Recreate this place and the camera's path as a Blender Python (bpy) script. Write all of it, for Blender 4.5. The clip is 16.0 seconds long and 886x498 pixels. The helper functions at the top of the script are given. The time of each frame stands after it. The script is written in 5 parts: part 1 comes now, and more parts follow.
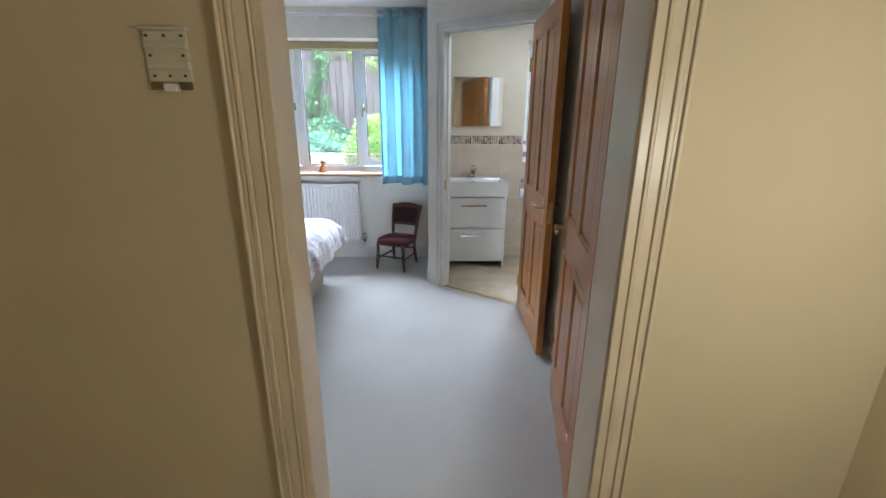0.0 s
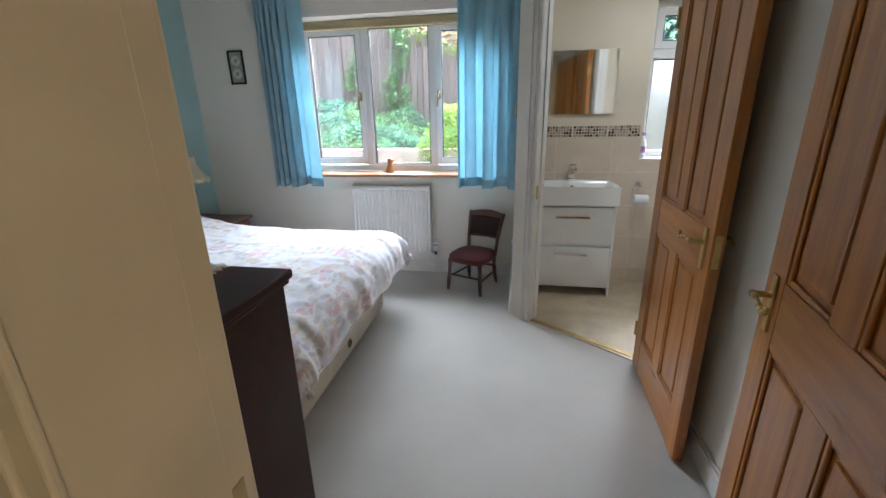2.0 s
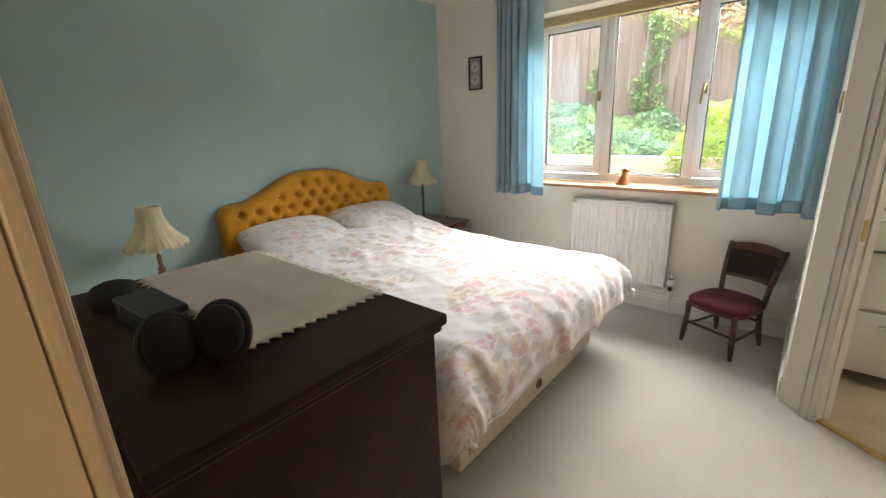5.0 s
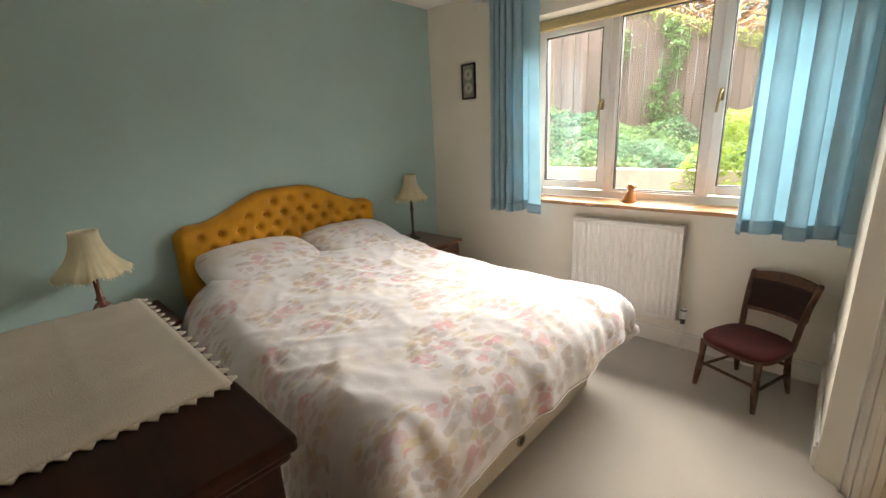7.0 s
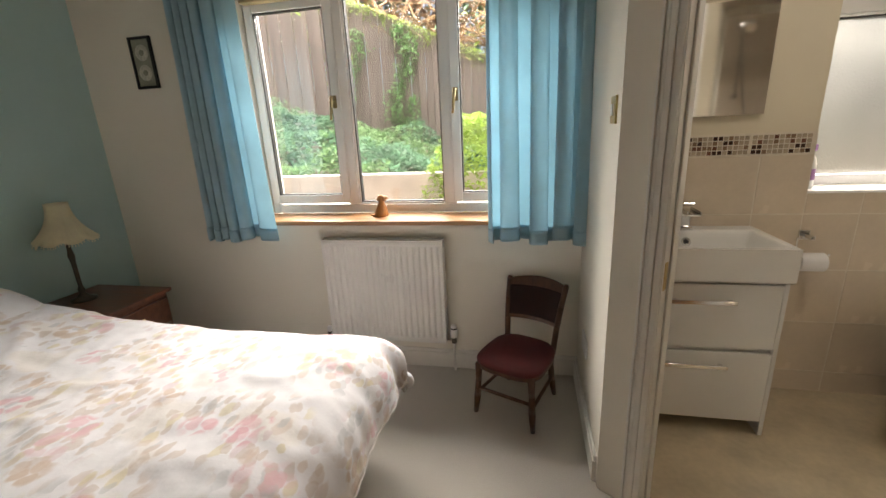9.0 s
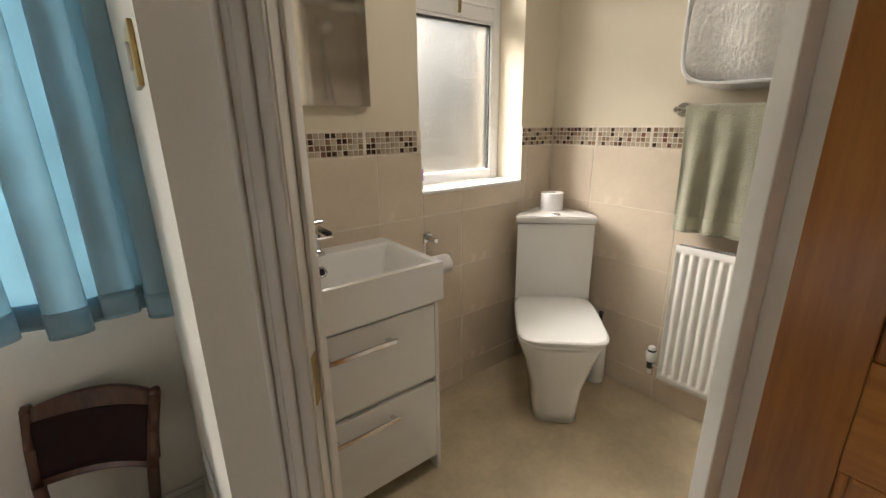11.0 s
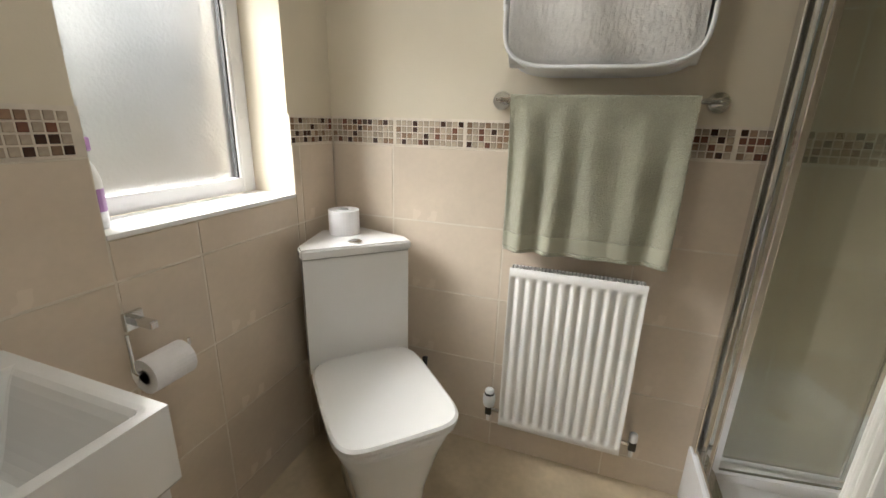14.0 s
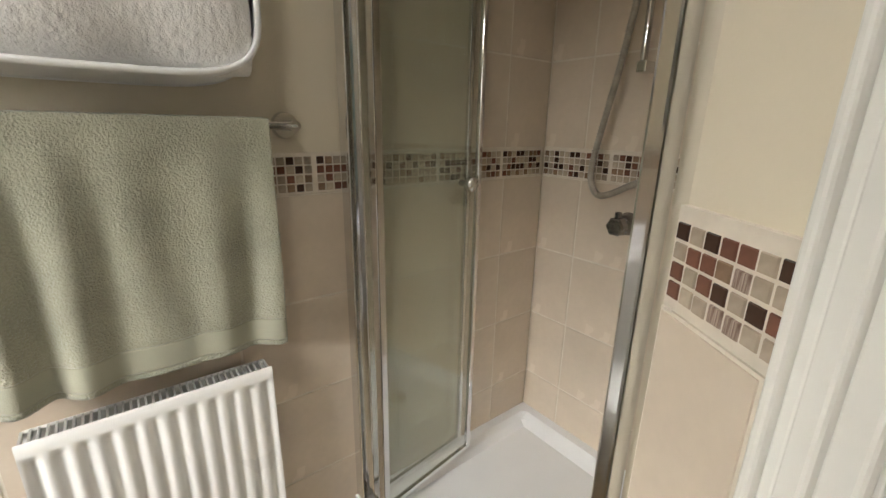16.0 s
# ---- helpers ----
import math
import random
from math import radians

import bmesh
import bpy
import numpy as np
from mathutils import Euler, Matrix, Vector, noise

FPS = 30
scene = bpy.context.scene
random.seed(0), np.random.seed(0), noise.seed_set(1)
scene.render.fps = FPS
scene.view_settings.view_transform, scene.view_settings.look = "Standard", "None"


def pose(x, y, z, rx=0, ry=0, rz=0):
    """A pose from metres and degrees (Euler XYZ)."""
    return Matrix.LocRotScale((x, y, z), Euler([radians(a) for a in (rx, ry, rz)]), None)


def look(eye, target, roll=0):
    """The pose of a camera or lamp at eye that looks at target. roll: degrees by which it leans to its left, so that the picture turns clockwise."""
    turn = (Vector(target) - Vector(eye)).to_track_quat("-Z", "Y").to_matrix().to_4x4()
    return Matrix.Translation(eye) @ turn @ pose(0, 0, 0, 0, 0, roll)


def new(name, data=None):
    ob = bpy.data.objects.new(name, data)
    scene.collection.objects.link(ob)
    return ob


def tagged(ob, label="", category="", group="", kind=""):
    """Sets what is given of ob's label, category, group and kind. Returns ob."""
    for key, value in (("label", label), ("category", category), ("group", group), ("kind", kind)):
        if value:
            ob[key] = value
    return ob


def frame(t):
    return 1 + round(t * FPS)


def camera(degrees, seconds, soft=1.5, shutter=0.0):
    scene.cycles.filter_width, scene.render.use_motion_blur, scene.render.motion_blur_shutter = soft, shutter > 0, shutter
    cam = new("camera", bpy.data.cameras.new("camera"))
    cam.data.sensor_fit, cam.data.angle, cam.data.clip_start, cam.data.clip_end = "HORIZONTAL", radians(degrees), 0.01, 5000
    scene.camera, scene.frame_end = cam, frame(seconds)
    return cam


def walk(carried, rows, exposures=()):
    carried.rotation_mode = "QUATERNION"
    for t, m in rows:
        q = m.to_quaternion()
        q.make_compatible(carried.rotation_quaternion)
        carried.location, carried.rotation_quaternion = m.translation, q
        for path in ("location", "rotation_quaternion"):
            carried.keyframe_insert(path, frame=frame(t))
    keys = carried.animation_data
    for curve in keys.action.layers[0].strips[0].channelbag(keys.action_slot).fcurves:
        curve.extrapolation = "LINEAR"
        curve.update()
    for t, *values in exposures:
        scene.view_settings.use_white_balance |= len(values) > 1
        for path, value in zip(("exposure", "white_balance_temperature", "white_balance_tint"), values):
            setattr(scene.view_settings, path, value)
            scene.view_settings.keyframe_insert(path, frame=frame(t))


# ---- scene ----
cam = camera(93.4, 16.0)
PATH = [
    (0, (0.044, 0.119, 1.417), (0.095, 2.03, 0.831), 0.3),
    (0.5, (-0.002, 0.35, 1.406), (0.056, 2.265, 0.83), -0.1),
    (1, (-0.037, 0.542, 1.414), (0.04, 2.448, 0.812), -0.1),
    (1.5, (-0.011, 0.76, 1.418), (-0.102, 2.665, 0.816), -0.2),
    (2, (0.014, 0.912, 1.403), (-0.317, 2.784, 0.781), -1.2),
    (2.5, (-0.003, 1.038, 1.395), (-0.524, 2.87, 0.785), -1.5),
    (3, (-0.049, 1.15, 1.381), (-0.749, 2.924, 0.777), -1.3),
    (3.5, (-0.054, 1.183, 1.385), (-0.931, 2.877, 0.783), -1.7),
    (4, (-0.049, 1.216, 1.394), (-1.078, 2.823, 0.795), -2.1),
    (4.5, (-0.053, 1.258, 1.385), (-1.209, 2.783, 0.804), -2.4),
    (5, (-0.061, 1.29, 1.376), (-1.326, 2.733, 0.812), -2.4),
    (7.3, (-0.112, 1.723, 1.389), (-1.443, 3.124, 0.874), -2.6),
    (7.5, (-0.141, 1.766, 1.41), (-1.399, 3.227, 0.877), -2.5),
    (8, (-0.118, 2.014, 1.386), (-1.203, 3.61, 0.863), -2.8),
    (8.5, (-0.179, 2.119, 1.376), (-0.939, 3.889, 0.838), -2.4),
    (9, (-0.257, 2.301, 1.372), (-0.661, 4.181, 0.819), -2.8),
    (9.5, (-0.345, 2.445, 1.374), (-0.297, 4.36, 0.799), -2.2),
    (10, (-0.327, 2.613, 1.323), (0.172, 4.47, 0.771), -1.7),
    (10.2, (-0.267, 2.709, 1.32), (0.371, 4.521, 0.766), -1.5),
    (12.3, (0.154, 3.371, 1.284), (1.723, 4.458, 0.684), 0.0),
    (12.5, (0.188, 3.433, 1.287), (1.735, 4.542, 0.672), 0.1),
    (13, (0.269, 3.473, 1.268), (1.794, 4.609, 0.65), 0.4),
    (13.5, (0.318, 3.491, 1.275), (1.965, 4.452, 0.673), 0.9),
    (14, (0.405, 3.508, 1.277), (2.211, 4.142, 0.695), 1.6),
    (14.5, (0.577, 3.539, 1.284), (2.48, 3.69, 0.687), 3.0),
    (15, (0.695, 3.526, 1.293), (2.577, 3.192, 0.704), 3.4),
    (15.5, (0.781, 3.533, 1.329), (2.505, 2.7, 0.75), 2.4),
    (16, (0.831, 3.524, 1.351), (2.339, 2.336, 0.791), 1.1),
]
walk(cam, [(t, look(eye, target, roll)) for t, eye, target, roll in PATH],
     [(0.0, 1.5, 5000, 7), (1.2, 1.3, 5000, 7), (2.4, 1.12, 5650, 8), (3.5, 1.22, 6250, 10), (5.0, 1.45, 6800, 11), (7.5, 1.25, 7300, 12), (8.5, 1.05, 7100, 12), (9.0, 0.74, 7100, 12), (9.6, 0.62, 7350, 12), (10.2, 0.65, 7300, 12), (12.3, 0.90, 6150, 9), (14.0, 0.71, 6250, 9), (15.0, 0.74, 6250, 9), (16.0, 0.92, 6350, 9)])

# ---- sky, sun, lamps ----
world = bpy.data.worlds.new("sky")
scene.world = world
world.use_nodes = True
wn = world.node_tree
sky = wn.nodes.new("ShaderNodeTexSky")
sky.sky_type, sky.sun_disc = "NISHITA", False
sky.sun_elevation, sky.sun_rotation = radians(48), radians(150)
sky.dust_density = 4.0
wn.nodes["Background"].inputs[1].default_value = 0.15
wn.links.new(sky.outputs[0], wn.nodes["Background"].inputs[0])


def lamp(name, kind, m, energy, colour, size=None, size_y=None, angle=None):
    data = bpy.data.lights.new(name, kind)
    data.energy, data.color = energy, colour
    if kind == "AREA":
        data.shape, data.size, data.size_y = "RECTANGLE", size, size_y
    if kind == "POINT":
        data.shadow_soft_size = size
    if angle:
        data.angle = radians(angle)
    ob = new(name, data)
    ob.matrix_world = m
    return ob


lamp("sun", "SUN", look((0, 0, 9), (2.0, 6.0, 0)), 0.9, (1, 0.97, 0.92), angle=12)
lamp("window_skylight", "AREA", look((-1.3, 8.9, 4.65), (-1.0, 4.6, 1.3)), 2300, (1.0, 0.975, 0.94), 10.0, 4.2)
lamp("bath_skylight", "AREA", look((1.3, 6.0, 3.15), (1.28, 4.5, 1.45)), 34, (1.0, 0.975, 0.92), 2.2, 1.6)

# Fill lamp added to brighten the vanity front; no source is seen.
lamp("bath_fill_lamp", "AREA", look((0.95, 3.75, 2.335), (0.95, 3.75, 0)), 2.8, (1.0, 0.96, 0.89), 0.26, 0.26)
# Point lamp in mid-air stands in for the hall's unseen light.
lamp("hall_stand_in_lamp", "POINT", pose(0.94, 0.20, 1.3), 6.5, (1.0, 0.86, 0.60), 0.10)


# ---- materials ----
def material(name, colour, rough=0.6, metal=0.0, vary=0.08, scale=6.0, bump=0.15, bump_scale=60.0, grain=0.0, sheen=0.0, coat=0.0,
             dark=None, stretch=(1, 1, 1), per_piece=0.0, transmission=0.0, translucent=0.0):
    """A procedural surface: base colour varied at two scales, roughness variation and fine relief."""
    m = bpy.data.materials.new(name)
    m.use_nodes = True
    n, l = m.node_tree.nodes, m.node_tree.links
    b = n["Principled BSDF"]
    co = n.new("ShaderNodeTexCoord")
    mp = n.new("ShaderNodeMapping")
    mp.inputs["Scale"].default_value = stretch
    l.new(co.outputs["Object"], mp.inputs[0])
    big, fine = n.new("ShaderNodeTexNoise"), n.new("ShaderNodeTexNoise")
    big.inputs["Scale"].default_value, big.inputs["Detail"].default_value = scale, 4
    fine.inputs["Scale"].default_value, fine.inputs["Detail"].default_value = bump_scale, 3
    for t in (big, fine):
        l.new(mp.outputs[0], t.inputs["Vector"])
    dk = dark or tuple(c * (1 - 2.2 * vary) for c in colour)
    lt = colour if dark else tuple(min(1, c * (1 + vary)) for c in colour)
    ramp = n.new("ShaderNodeValToRGB")
    ramp.color_ramp.elements[0].position, ramp.color_ramp.elements[1].position = 0.3, 0.7
    ramp.color_ramp.elements[0].color, ramp.color_ramp.elements[1].color = (*dk, 1), (*lt, 1)
    mixv = n.new("ShaderNodeMath")
    mixv.operation = "MULTIPLY_ADD"
    l.new(fine.outputs[0], mixv.inputs[0])
    mixv.inputs[1].default_value = grain
    l.new(big.outputs[0], mixv.inputs[2])
    sub = n.new("ShaderNodeMath")
    sub.operation = "SUBTRACT"
    l.new(mixv.outputs[0], sub.inputs[0])
    sub.inputs[1].default_value = grain * 0.5
    l.new(sub.outputs[0], ramp.inputs[0])
    colour_out = ramp.outputs[0]
    if per_piece:
        info, hsv = n.new("ShaderNodeObjectInfo"), n.new("ShaderNodeHueSaturation")
        mr = n.new("ShaderNodeMapRange")
        mr.inputs["To Min"].default_value, mr.inputs["To Max"].default_value = 1 - per_piece, 1 + per_piece
        l.new(info.outputs["Random"], mr.inputs["Value"])
        l.new(mr.outputs[0], hsv.inputs["Value"])
        l.new(colour_out, hsv.inputs["Color"])
        colour_out = hsv.outputs[0]
    l.new(colour_out, b.inputs["Base Color"])
    rr = n.new("ShaderNodeMapRange")
    rr.inputs["To Min"].default_value, rr.inputs["To Max"].default_value = max(0.02, rough - 0.08), min(1, rough + 0.08)
    l.new(big.outputs[0], rr.inputs["Value"])
    l.new(rr.outputs[0], b.inputs["Roughness"])
    b.inputs["Metallic"].default_value = metal
    b.inputs["Coat Weight"].default_value = coat
    b.inputs["Coat Roughness"].default_value = 0.15
    b.inputs["Sheen Weight"].default_value = sheen
    b.inputs["Transmission Weight"].default_value = transmission
    if bump:
        bp = n.new("ShaderNodeBump")
        bp.inputs["Strength"].default_value, bp.inputs["Distance"].default_value = bump, 0.004
        l.new(fine.outputs[0], bp.inputs["Height"])
        l.new(bp.outputs[0], b.inputs["Normal"])
    if translucent:
        tr, mx = n.new("ShaderNodeBsdfTranslucent"), n.new("ShaderNodeMixShader")
        l.new(colour_out, tr.inputs[0])
        mx.inputs[0].default_value = translucent
        l.new(b.outputs[0], mx.inputs[1])
        l.new(tr.outputs[0], mx.inputs[2])
        l.new(mx.outputs[0], n["Material Output"].inputs[0])
    return m


def wood(name, light, dark, rough=0.35, scale=3.0, coat=0.3, axis=2, per_piece=0.06):
    """Stained timber: long streaks of grain along one axis."""
    st = [9.0, 9.0, 9.0]
    st[axis] = 0.7
    return material(name, light, rough, 0, 0.1, scale, 0.12, 14.0, 0.35, coat=coat, dark=dark, stretch=tuple(st), per_piece=per_piece)


def glass(name, tint=(1, 1, 1), clear=0.92, haze=0.0):
    """A thin pane: mostly let through, a little mirrored."""
    m = bpy.data.materials.new(name)
    m.use_nodes = True
    n, l = m.node_tree.nodes, m.node_tree.links
    n.remove(n["Principled BSDF"])
    tr, gl, mx = n.new("ShaderNodeBsdfTransparent"), n.new("ShaderNodeBsdfGlossy"), n.new("ShaderNodeMixShader")
    tr.inputs[0].default_value = (*tint, 1)
    gl.inputs["Roughness"].default_value = 0.03
    mx.inputs[0].default_value = 1 - clear
    l.new(tr.outputs[0], mx.inputs[1])
    l.new(gl.outputs[0], mx.inputs[2])
    last = mx.outputs[0]
    if haze:
        df, m2 = n.new("ShaderNodeBsdfTranslucent"), n.new("ShaderNodeMixShader")
        df.inputs[0].default_value = (0.75, 0.80, 0.74, 1)
        m2.inputs[0].default_value = haze
        l.new(last, m2.inputs[1])
        l.new(df.outputs[0], m2.inputs[2])
        last = m2.outputs[0]
    l.new(last, n["Material Output"].inputs[0])
    return m


DULL = material("dull brass", (0.34, 0.27, 0.15), 0.45, 0.9, vary=0.15, scale=20)
BRONZE = material("dark bronze", (0.10, 0.09, 0.07), 0.45, 0.6, vary=0.1, scale=20)
WHITE_WALL = material("white wall paint", (0.82, 0.785, 0.70), 0.75, vary=0.02, scale=1.5, bump=0.1, bump_scale=180)
TEAL = material("teal wall paint", (0.395, 0.56, 0.555), 0.75, vary=0.05, scale=1.2, bump=0.1, bump_scale=180)
HALL_WALL = material("cream hall paint", (0.65, 0.54, 0.355), 0.7, vary=0.03, scale=1.5, bump=0.12, bump_scale=140)
CREAM_WALL = material("cream bathroom paint", (0.68, 0.61, 0.48), 0.65, vary=0.03, scale=2, bump=0.1, bump_scale=180)
CEILING = material("ceiling paint", (0.86, 0.85, 0.82), 0.85, vary=0.02, scale=2, bump=0.15, bump_scale=120)
GLOSS = material("white gloss paint", (0.80, 0.785, 0.74), 0.35, vary=0.04, scale=5, bump=0.06, bump_scale=40)
CREAM_GLOSS = material("cream gloss paint", (0.71, 0.59, 0.42), 0.35, vary=0.05, scale=5, bump=0.06, bump_scale=40)
UPVC = material("white plastic frame", (0.80, 0.80, 0.80), 0.3, vary=0.02, scale=4, bump=0.02)
SEAL = material("black rubber seal", (0.03, 0.03, 0.03), 0.6)
CARPET = material("grey beige carpet", (0.53, 0.495, 0.445), 0.95, vary=0.05, scale=1.6, bump=0.9, bump_scale=420, grain=0.5, sheen=0.3)
VINYL = material("beige vinyl floor", (0.58, 0.48, 0.33), 0.4, vary=0.10, scale=5, bump=0.05, bump_scale=40, grain=0.2)
OAK = wood("oak sill", (0.52, 0.28, 0.12), (0.34, 0.16, 0.06), axis=0)
PINE = wood("stained pine door", (0.52, 0.205, 0.030), (0.33, 0.108, 0.014), rough=0.32, coat=0.35)
MAHOGANY = wood("dark mahogany", (0.042, 0.0115, 0.006), (0.017, 0.005, 0.003), rough=0.5, coat=0.0, axis=0)
MAHOGANY.node_tree.nodes["Principled BSDF"].inputs["Specular IOR Level"].default_value = 0.22
DARK_OAK = wood("dark oak chair", (0.13, 0.050, 0.022), (0.06, 0.023, 0.011), rough=0.4)
NIGHT_WOOD = wood("reddish bedside wood", (0.16, 0.055, 0.028), (0.09, 0.03, 0.015), axis=0)
RED_SEAT = material("maroon upholstery", (0.095, 0.009, 0.010), 0.9, vary=0.12, scale=12, bump=0.5, bump_scale=300, sheen=0.05)
MUSTARD = material("mustard velvet", (0.58, 0.27, 0.010), 0.85, vary=0.12, scale=8, bump=0.4, bump_scale=300, sheen=0.1)
CREAM_FABRIC = material("cream divan fabric", (0.60, 0.54, 0.44), 0.9, vary=0.05, scale=6, bump=0.4, bump_scale=250)
DOILY = material("cream cloth", (0.56, 0.53, 0.46), 0.9, vary=0.05, scale=8, bump=0.4, bump_scale=350)
BRASS = material("worn brass", (0.62, 0.45, 0.18), 0.3, 1.0, vary=0.1, scale=20, bump=0.05)
CHROME = material("chrome", (0.75, 0.75, 0.75), 0.1, 1.0, vary=0.03, scale=10, bump=0.0)
RADIATOR = material("white radiator enamel", (0.80, 0.79, 0.76), 0.3, vary=0.02, scale=4, bump=0.03)
CERAMIC = material("white ceramic", (0.82, 0.82, 0.81), 0.08, vary=0.01, scale=3, bump=0.0, coat=0.5)
GLOSS_UNIT = material("white gloss cabinet", (0.80, 0.80, 0.79), 0.18, vary=0.02, scale=3, bump=0.0)
BLACK = material("black plastic", (0.012, 0.012, 0.013), 0.4, vary=0.2, scale=20)
BLACK_FELT = material("black fabric", (0.02, 0.019, 0.018), 0.95, vary=0.2, scale=20, bump=0.4, bump_scale=300)
TILE = material("cream marbled tile", (0.665, 0.567, 0.455), 0.25, vary=0.05, scale=3.5, bump=0.02, grain=0.2, per_piece=0.03)
GROUT = material("cream grout", (0.70, 0.63, 0.53), 0.85, vary=0.05, scale=30, bump=0.2)
FENCE = wood("weathered fence board", (0.18, 0.15, 0.138), (0.125, 0.103, 0.094), rough=0.9, coat=0, per_piece=0.12)
LEAF = material("ground cover leaves", (0.15, 0.28, 0.18), 0.6, vary=0.28, scale=3, bump=0, translucent=0.45)
FERN = material("fresh green leaves", (0.19, 0.33, 0.15), 0.6, vary=0.28, scale=3, bump=0, translucent=0.4)
IVY = material("ivy leaves", (0.22, 0.42, 0.17), 0.5, vary=0.3, scale=5, bump=0, translucent=0.25)
LIME = material("lime shrub leaves", (0.34, 0.50, 0.11), 0.6, vary=0.25, scale=4, bump=0, translucent=0.35)
SOIL = material("soil", (0.09, 0.07, 0.05), 0.95, vary=0.2, scale=8, bump=0.6)
CONCRETE = material("pale block wall", (0.55, 0.52, 0.46), 0.9, vary=0.1, scale=3, bump=0.4)
PANE = glass("window pane")
TOWEL = material("sage towel", (0.385, 0.38, 0.285), 0.95, vary=0.09, scale=9, bump=1.0, bump_scale=270, grain=0.6, sheen=0.4)
HEM = material("sage woven band", (0.395, 0.39, 0.295), 0.9, vary=0.05, scale=9, bump=0.3, bump_scale=400, sheen=0.3)
TOWEL_WHITE = material("off white towel", (0.76, 0.74, 0.71), 0.95, vary=0.06, scale=9, bump=0.6, bump_scale=260, grain=0.4, sheen=0.3)
TRAY = material("white acrylic tray", (0.80, 0.80, 0.80), 0.2, vary=0.02, scale=3, bump=0)
CURTAIN = material("light blue curtain", (0.49, 0.69, 0.775), 0.85, vary=0.05, scale=5, bump=0.3, bump_scale=260, translucent=0.5)
SHADE = material("cream lampshade", (0.84, 0.78, 0.58), 0.9, vary=0.06, scale=10, bump=0.3, bump_scale=200, translucent=0.4)
PAPER = material("white tissue paper", (0.80, 0.79, 0.80), 0.95, vary=0.02, scale=10, bump=0.3)


# ---- mesh helpers ----
def box(bm, x0, x1, y0, y1, z0, z1, bevel=0.0, m=None):
    r = bmesh.ops.create_cube(bm, size=1.0)
    bmesh.ops.scale(bm, verts=r["verts"], vec=(x1 - x0, y1 - y0, z1 - z0))
    bmesh.ops.translate(bm, verts=r["verts"], vec=((x0 + x1) / 2, (y0 + y1) / 2, (z0 + z1) / 2))
    vs = r["verts"]
    if bevel:
        es = {e for v in vs for e in v.link_edges}
        out = bmesh.ops.bevel(bm, geom=list(es), offset=bevel, segments=2, affect="EDGES", profile=0.5)
        vs = list({v for f in out["faces"] for v in f.verts} | {v for v in vs if v.is_valid})
    if m:
        bmesh.ops.transform(bm, matrix=m, verts=vs)
    return vs


def rod(bm, a, b, r, r2=None, seg=12):
    a, b = Vector(a), Vector(b)
    turn = (b - a).to_track_quat("Z", "Y").to_matrix().to_4x4()
    bmesh.ops.create_cone(bm, cap_ends=True, segments=seg, radius1=r, radius2=r if r2 is None else r2, depth=(b - a).length,
                          matrix=Matrix.Translation((a + b) / 2) @ turn)


def lathe(bm, profile, seg=24, centre=(0, 0), wave=None):
    """A turned shape from (radius, height) pairs; wave(angle, k) scales the radius of a ring."""
    rings = []
    for k, (r, z) in enumerate(profile):
        ring = []
        for i in range(seg):
            a = 2 * math.pi * i / seg
            q = r * (wave(a, k) if wave else 1)
            ring.append(bm.verts.new((centre[0] + q * math.cos(a), centre[1] + q * math.sin(a), z)))
        rings.append(ring)
    for r0, r1 in zip(rings, rings[1:]):
        for i in range(seg):
            bm.faces.new((r0[i], r0[(i + 1) % seg], r1[(i + 1) % seg], r1[i]))
    if profile[0][0] > 1e-4:
        bm.faces.new(rings[0][::-1])
    if profile[-1][0] > 1e-4:
        bm.faces.new(rings[-1])


def sheet(bm, nu, nv, f):
    """A grid of quads from f(u, v) with u and v from 0 to 1."""
    g = [[bm.verts.new(f(i / nu, j / nv)) for j in range(nv + 1)] for i in range(nu + 1)]
    for i in range(nu):
        for j in range(nv):
            bm.faces.new((g[i][j], g[i + 1][j], g[i + 1][j + 1], g[i][j + 1]))
    return g


def prism(bm, pts, z0, z1):
    lo = [bm.verts.new((x, y, z0)) for x, y in pts]
    hi = [bm.verts.new((x, y, z1)) for x, y in pts]
    bm.faces.new(lo[::-1]), bm.faces.new(hi)
    for i in range(len(pts)):
        j = (i + 1) % len(pts)
        bm.faces.new((lo[i], lo[j], hi[j], hi[i]))


def tube(name, pts, r, mat, parent=None, label=""):
    """A round bar or hose along points."""
    c = bpy.data.curves.new(name, "CURVE")
    c.dimensions, c.bevel_depth, c.bevel_resolution, c.use_fill_caps = "3D", r, 3, True
    sp = c.splines.new("POLY")
    sp.points.add(len(pts) - 1)
    for p, q in zip(sp.points, pts):
        p.co = (*q, 1)
    tmp = bpy.data.objects.new(name, c)
    scene.collection.objects.link(tmp)
    me = bpy.data.meshes.new_from_object(tmp.evaluated_get(bpy.context.evaluated_depsgraph_get()))
    bpy.data.objects.remove(tmp)
    me.materials.clear()
    me.materials.append(mat)
    for p in me.polygons:
        p.use_smooth = True
    ob = new(name, me)
    ob.parent = parent
    if label:
        ob["label"] = label
    return ob


def part(name, bm, mat, parent=None, label="", smooth=False, solid=0.0):
    bmesh.ops.recalc_face_normals(bm, faces=bm.faces)
    me = bpy.data.meshes.new(name)
    bm.to_mesh(me)
    bm.free()
    me.materials.append(mat)
    if smooth:
        for p in me.polygons:
            p.use_smooth = True
    ob = new(name, me)
    ob.parent = parent
    if label:
        ob["label"] = label
    if solid:
        md = ob.modifiers.new("thickness", "SOLIDIFY")
        md.thickness, md.offset = solid, 0
    return ob


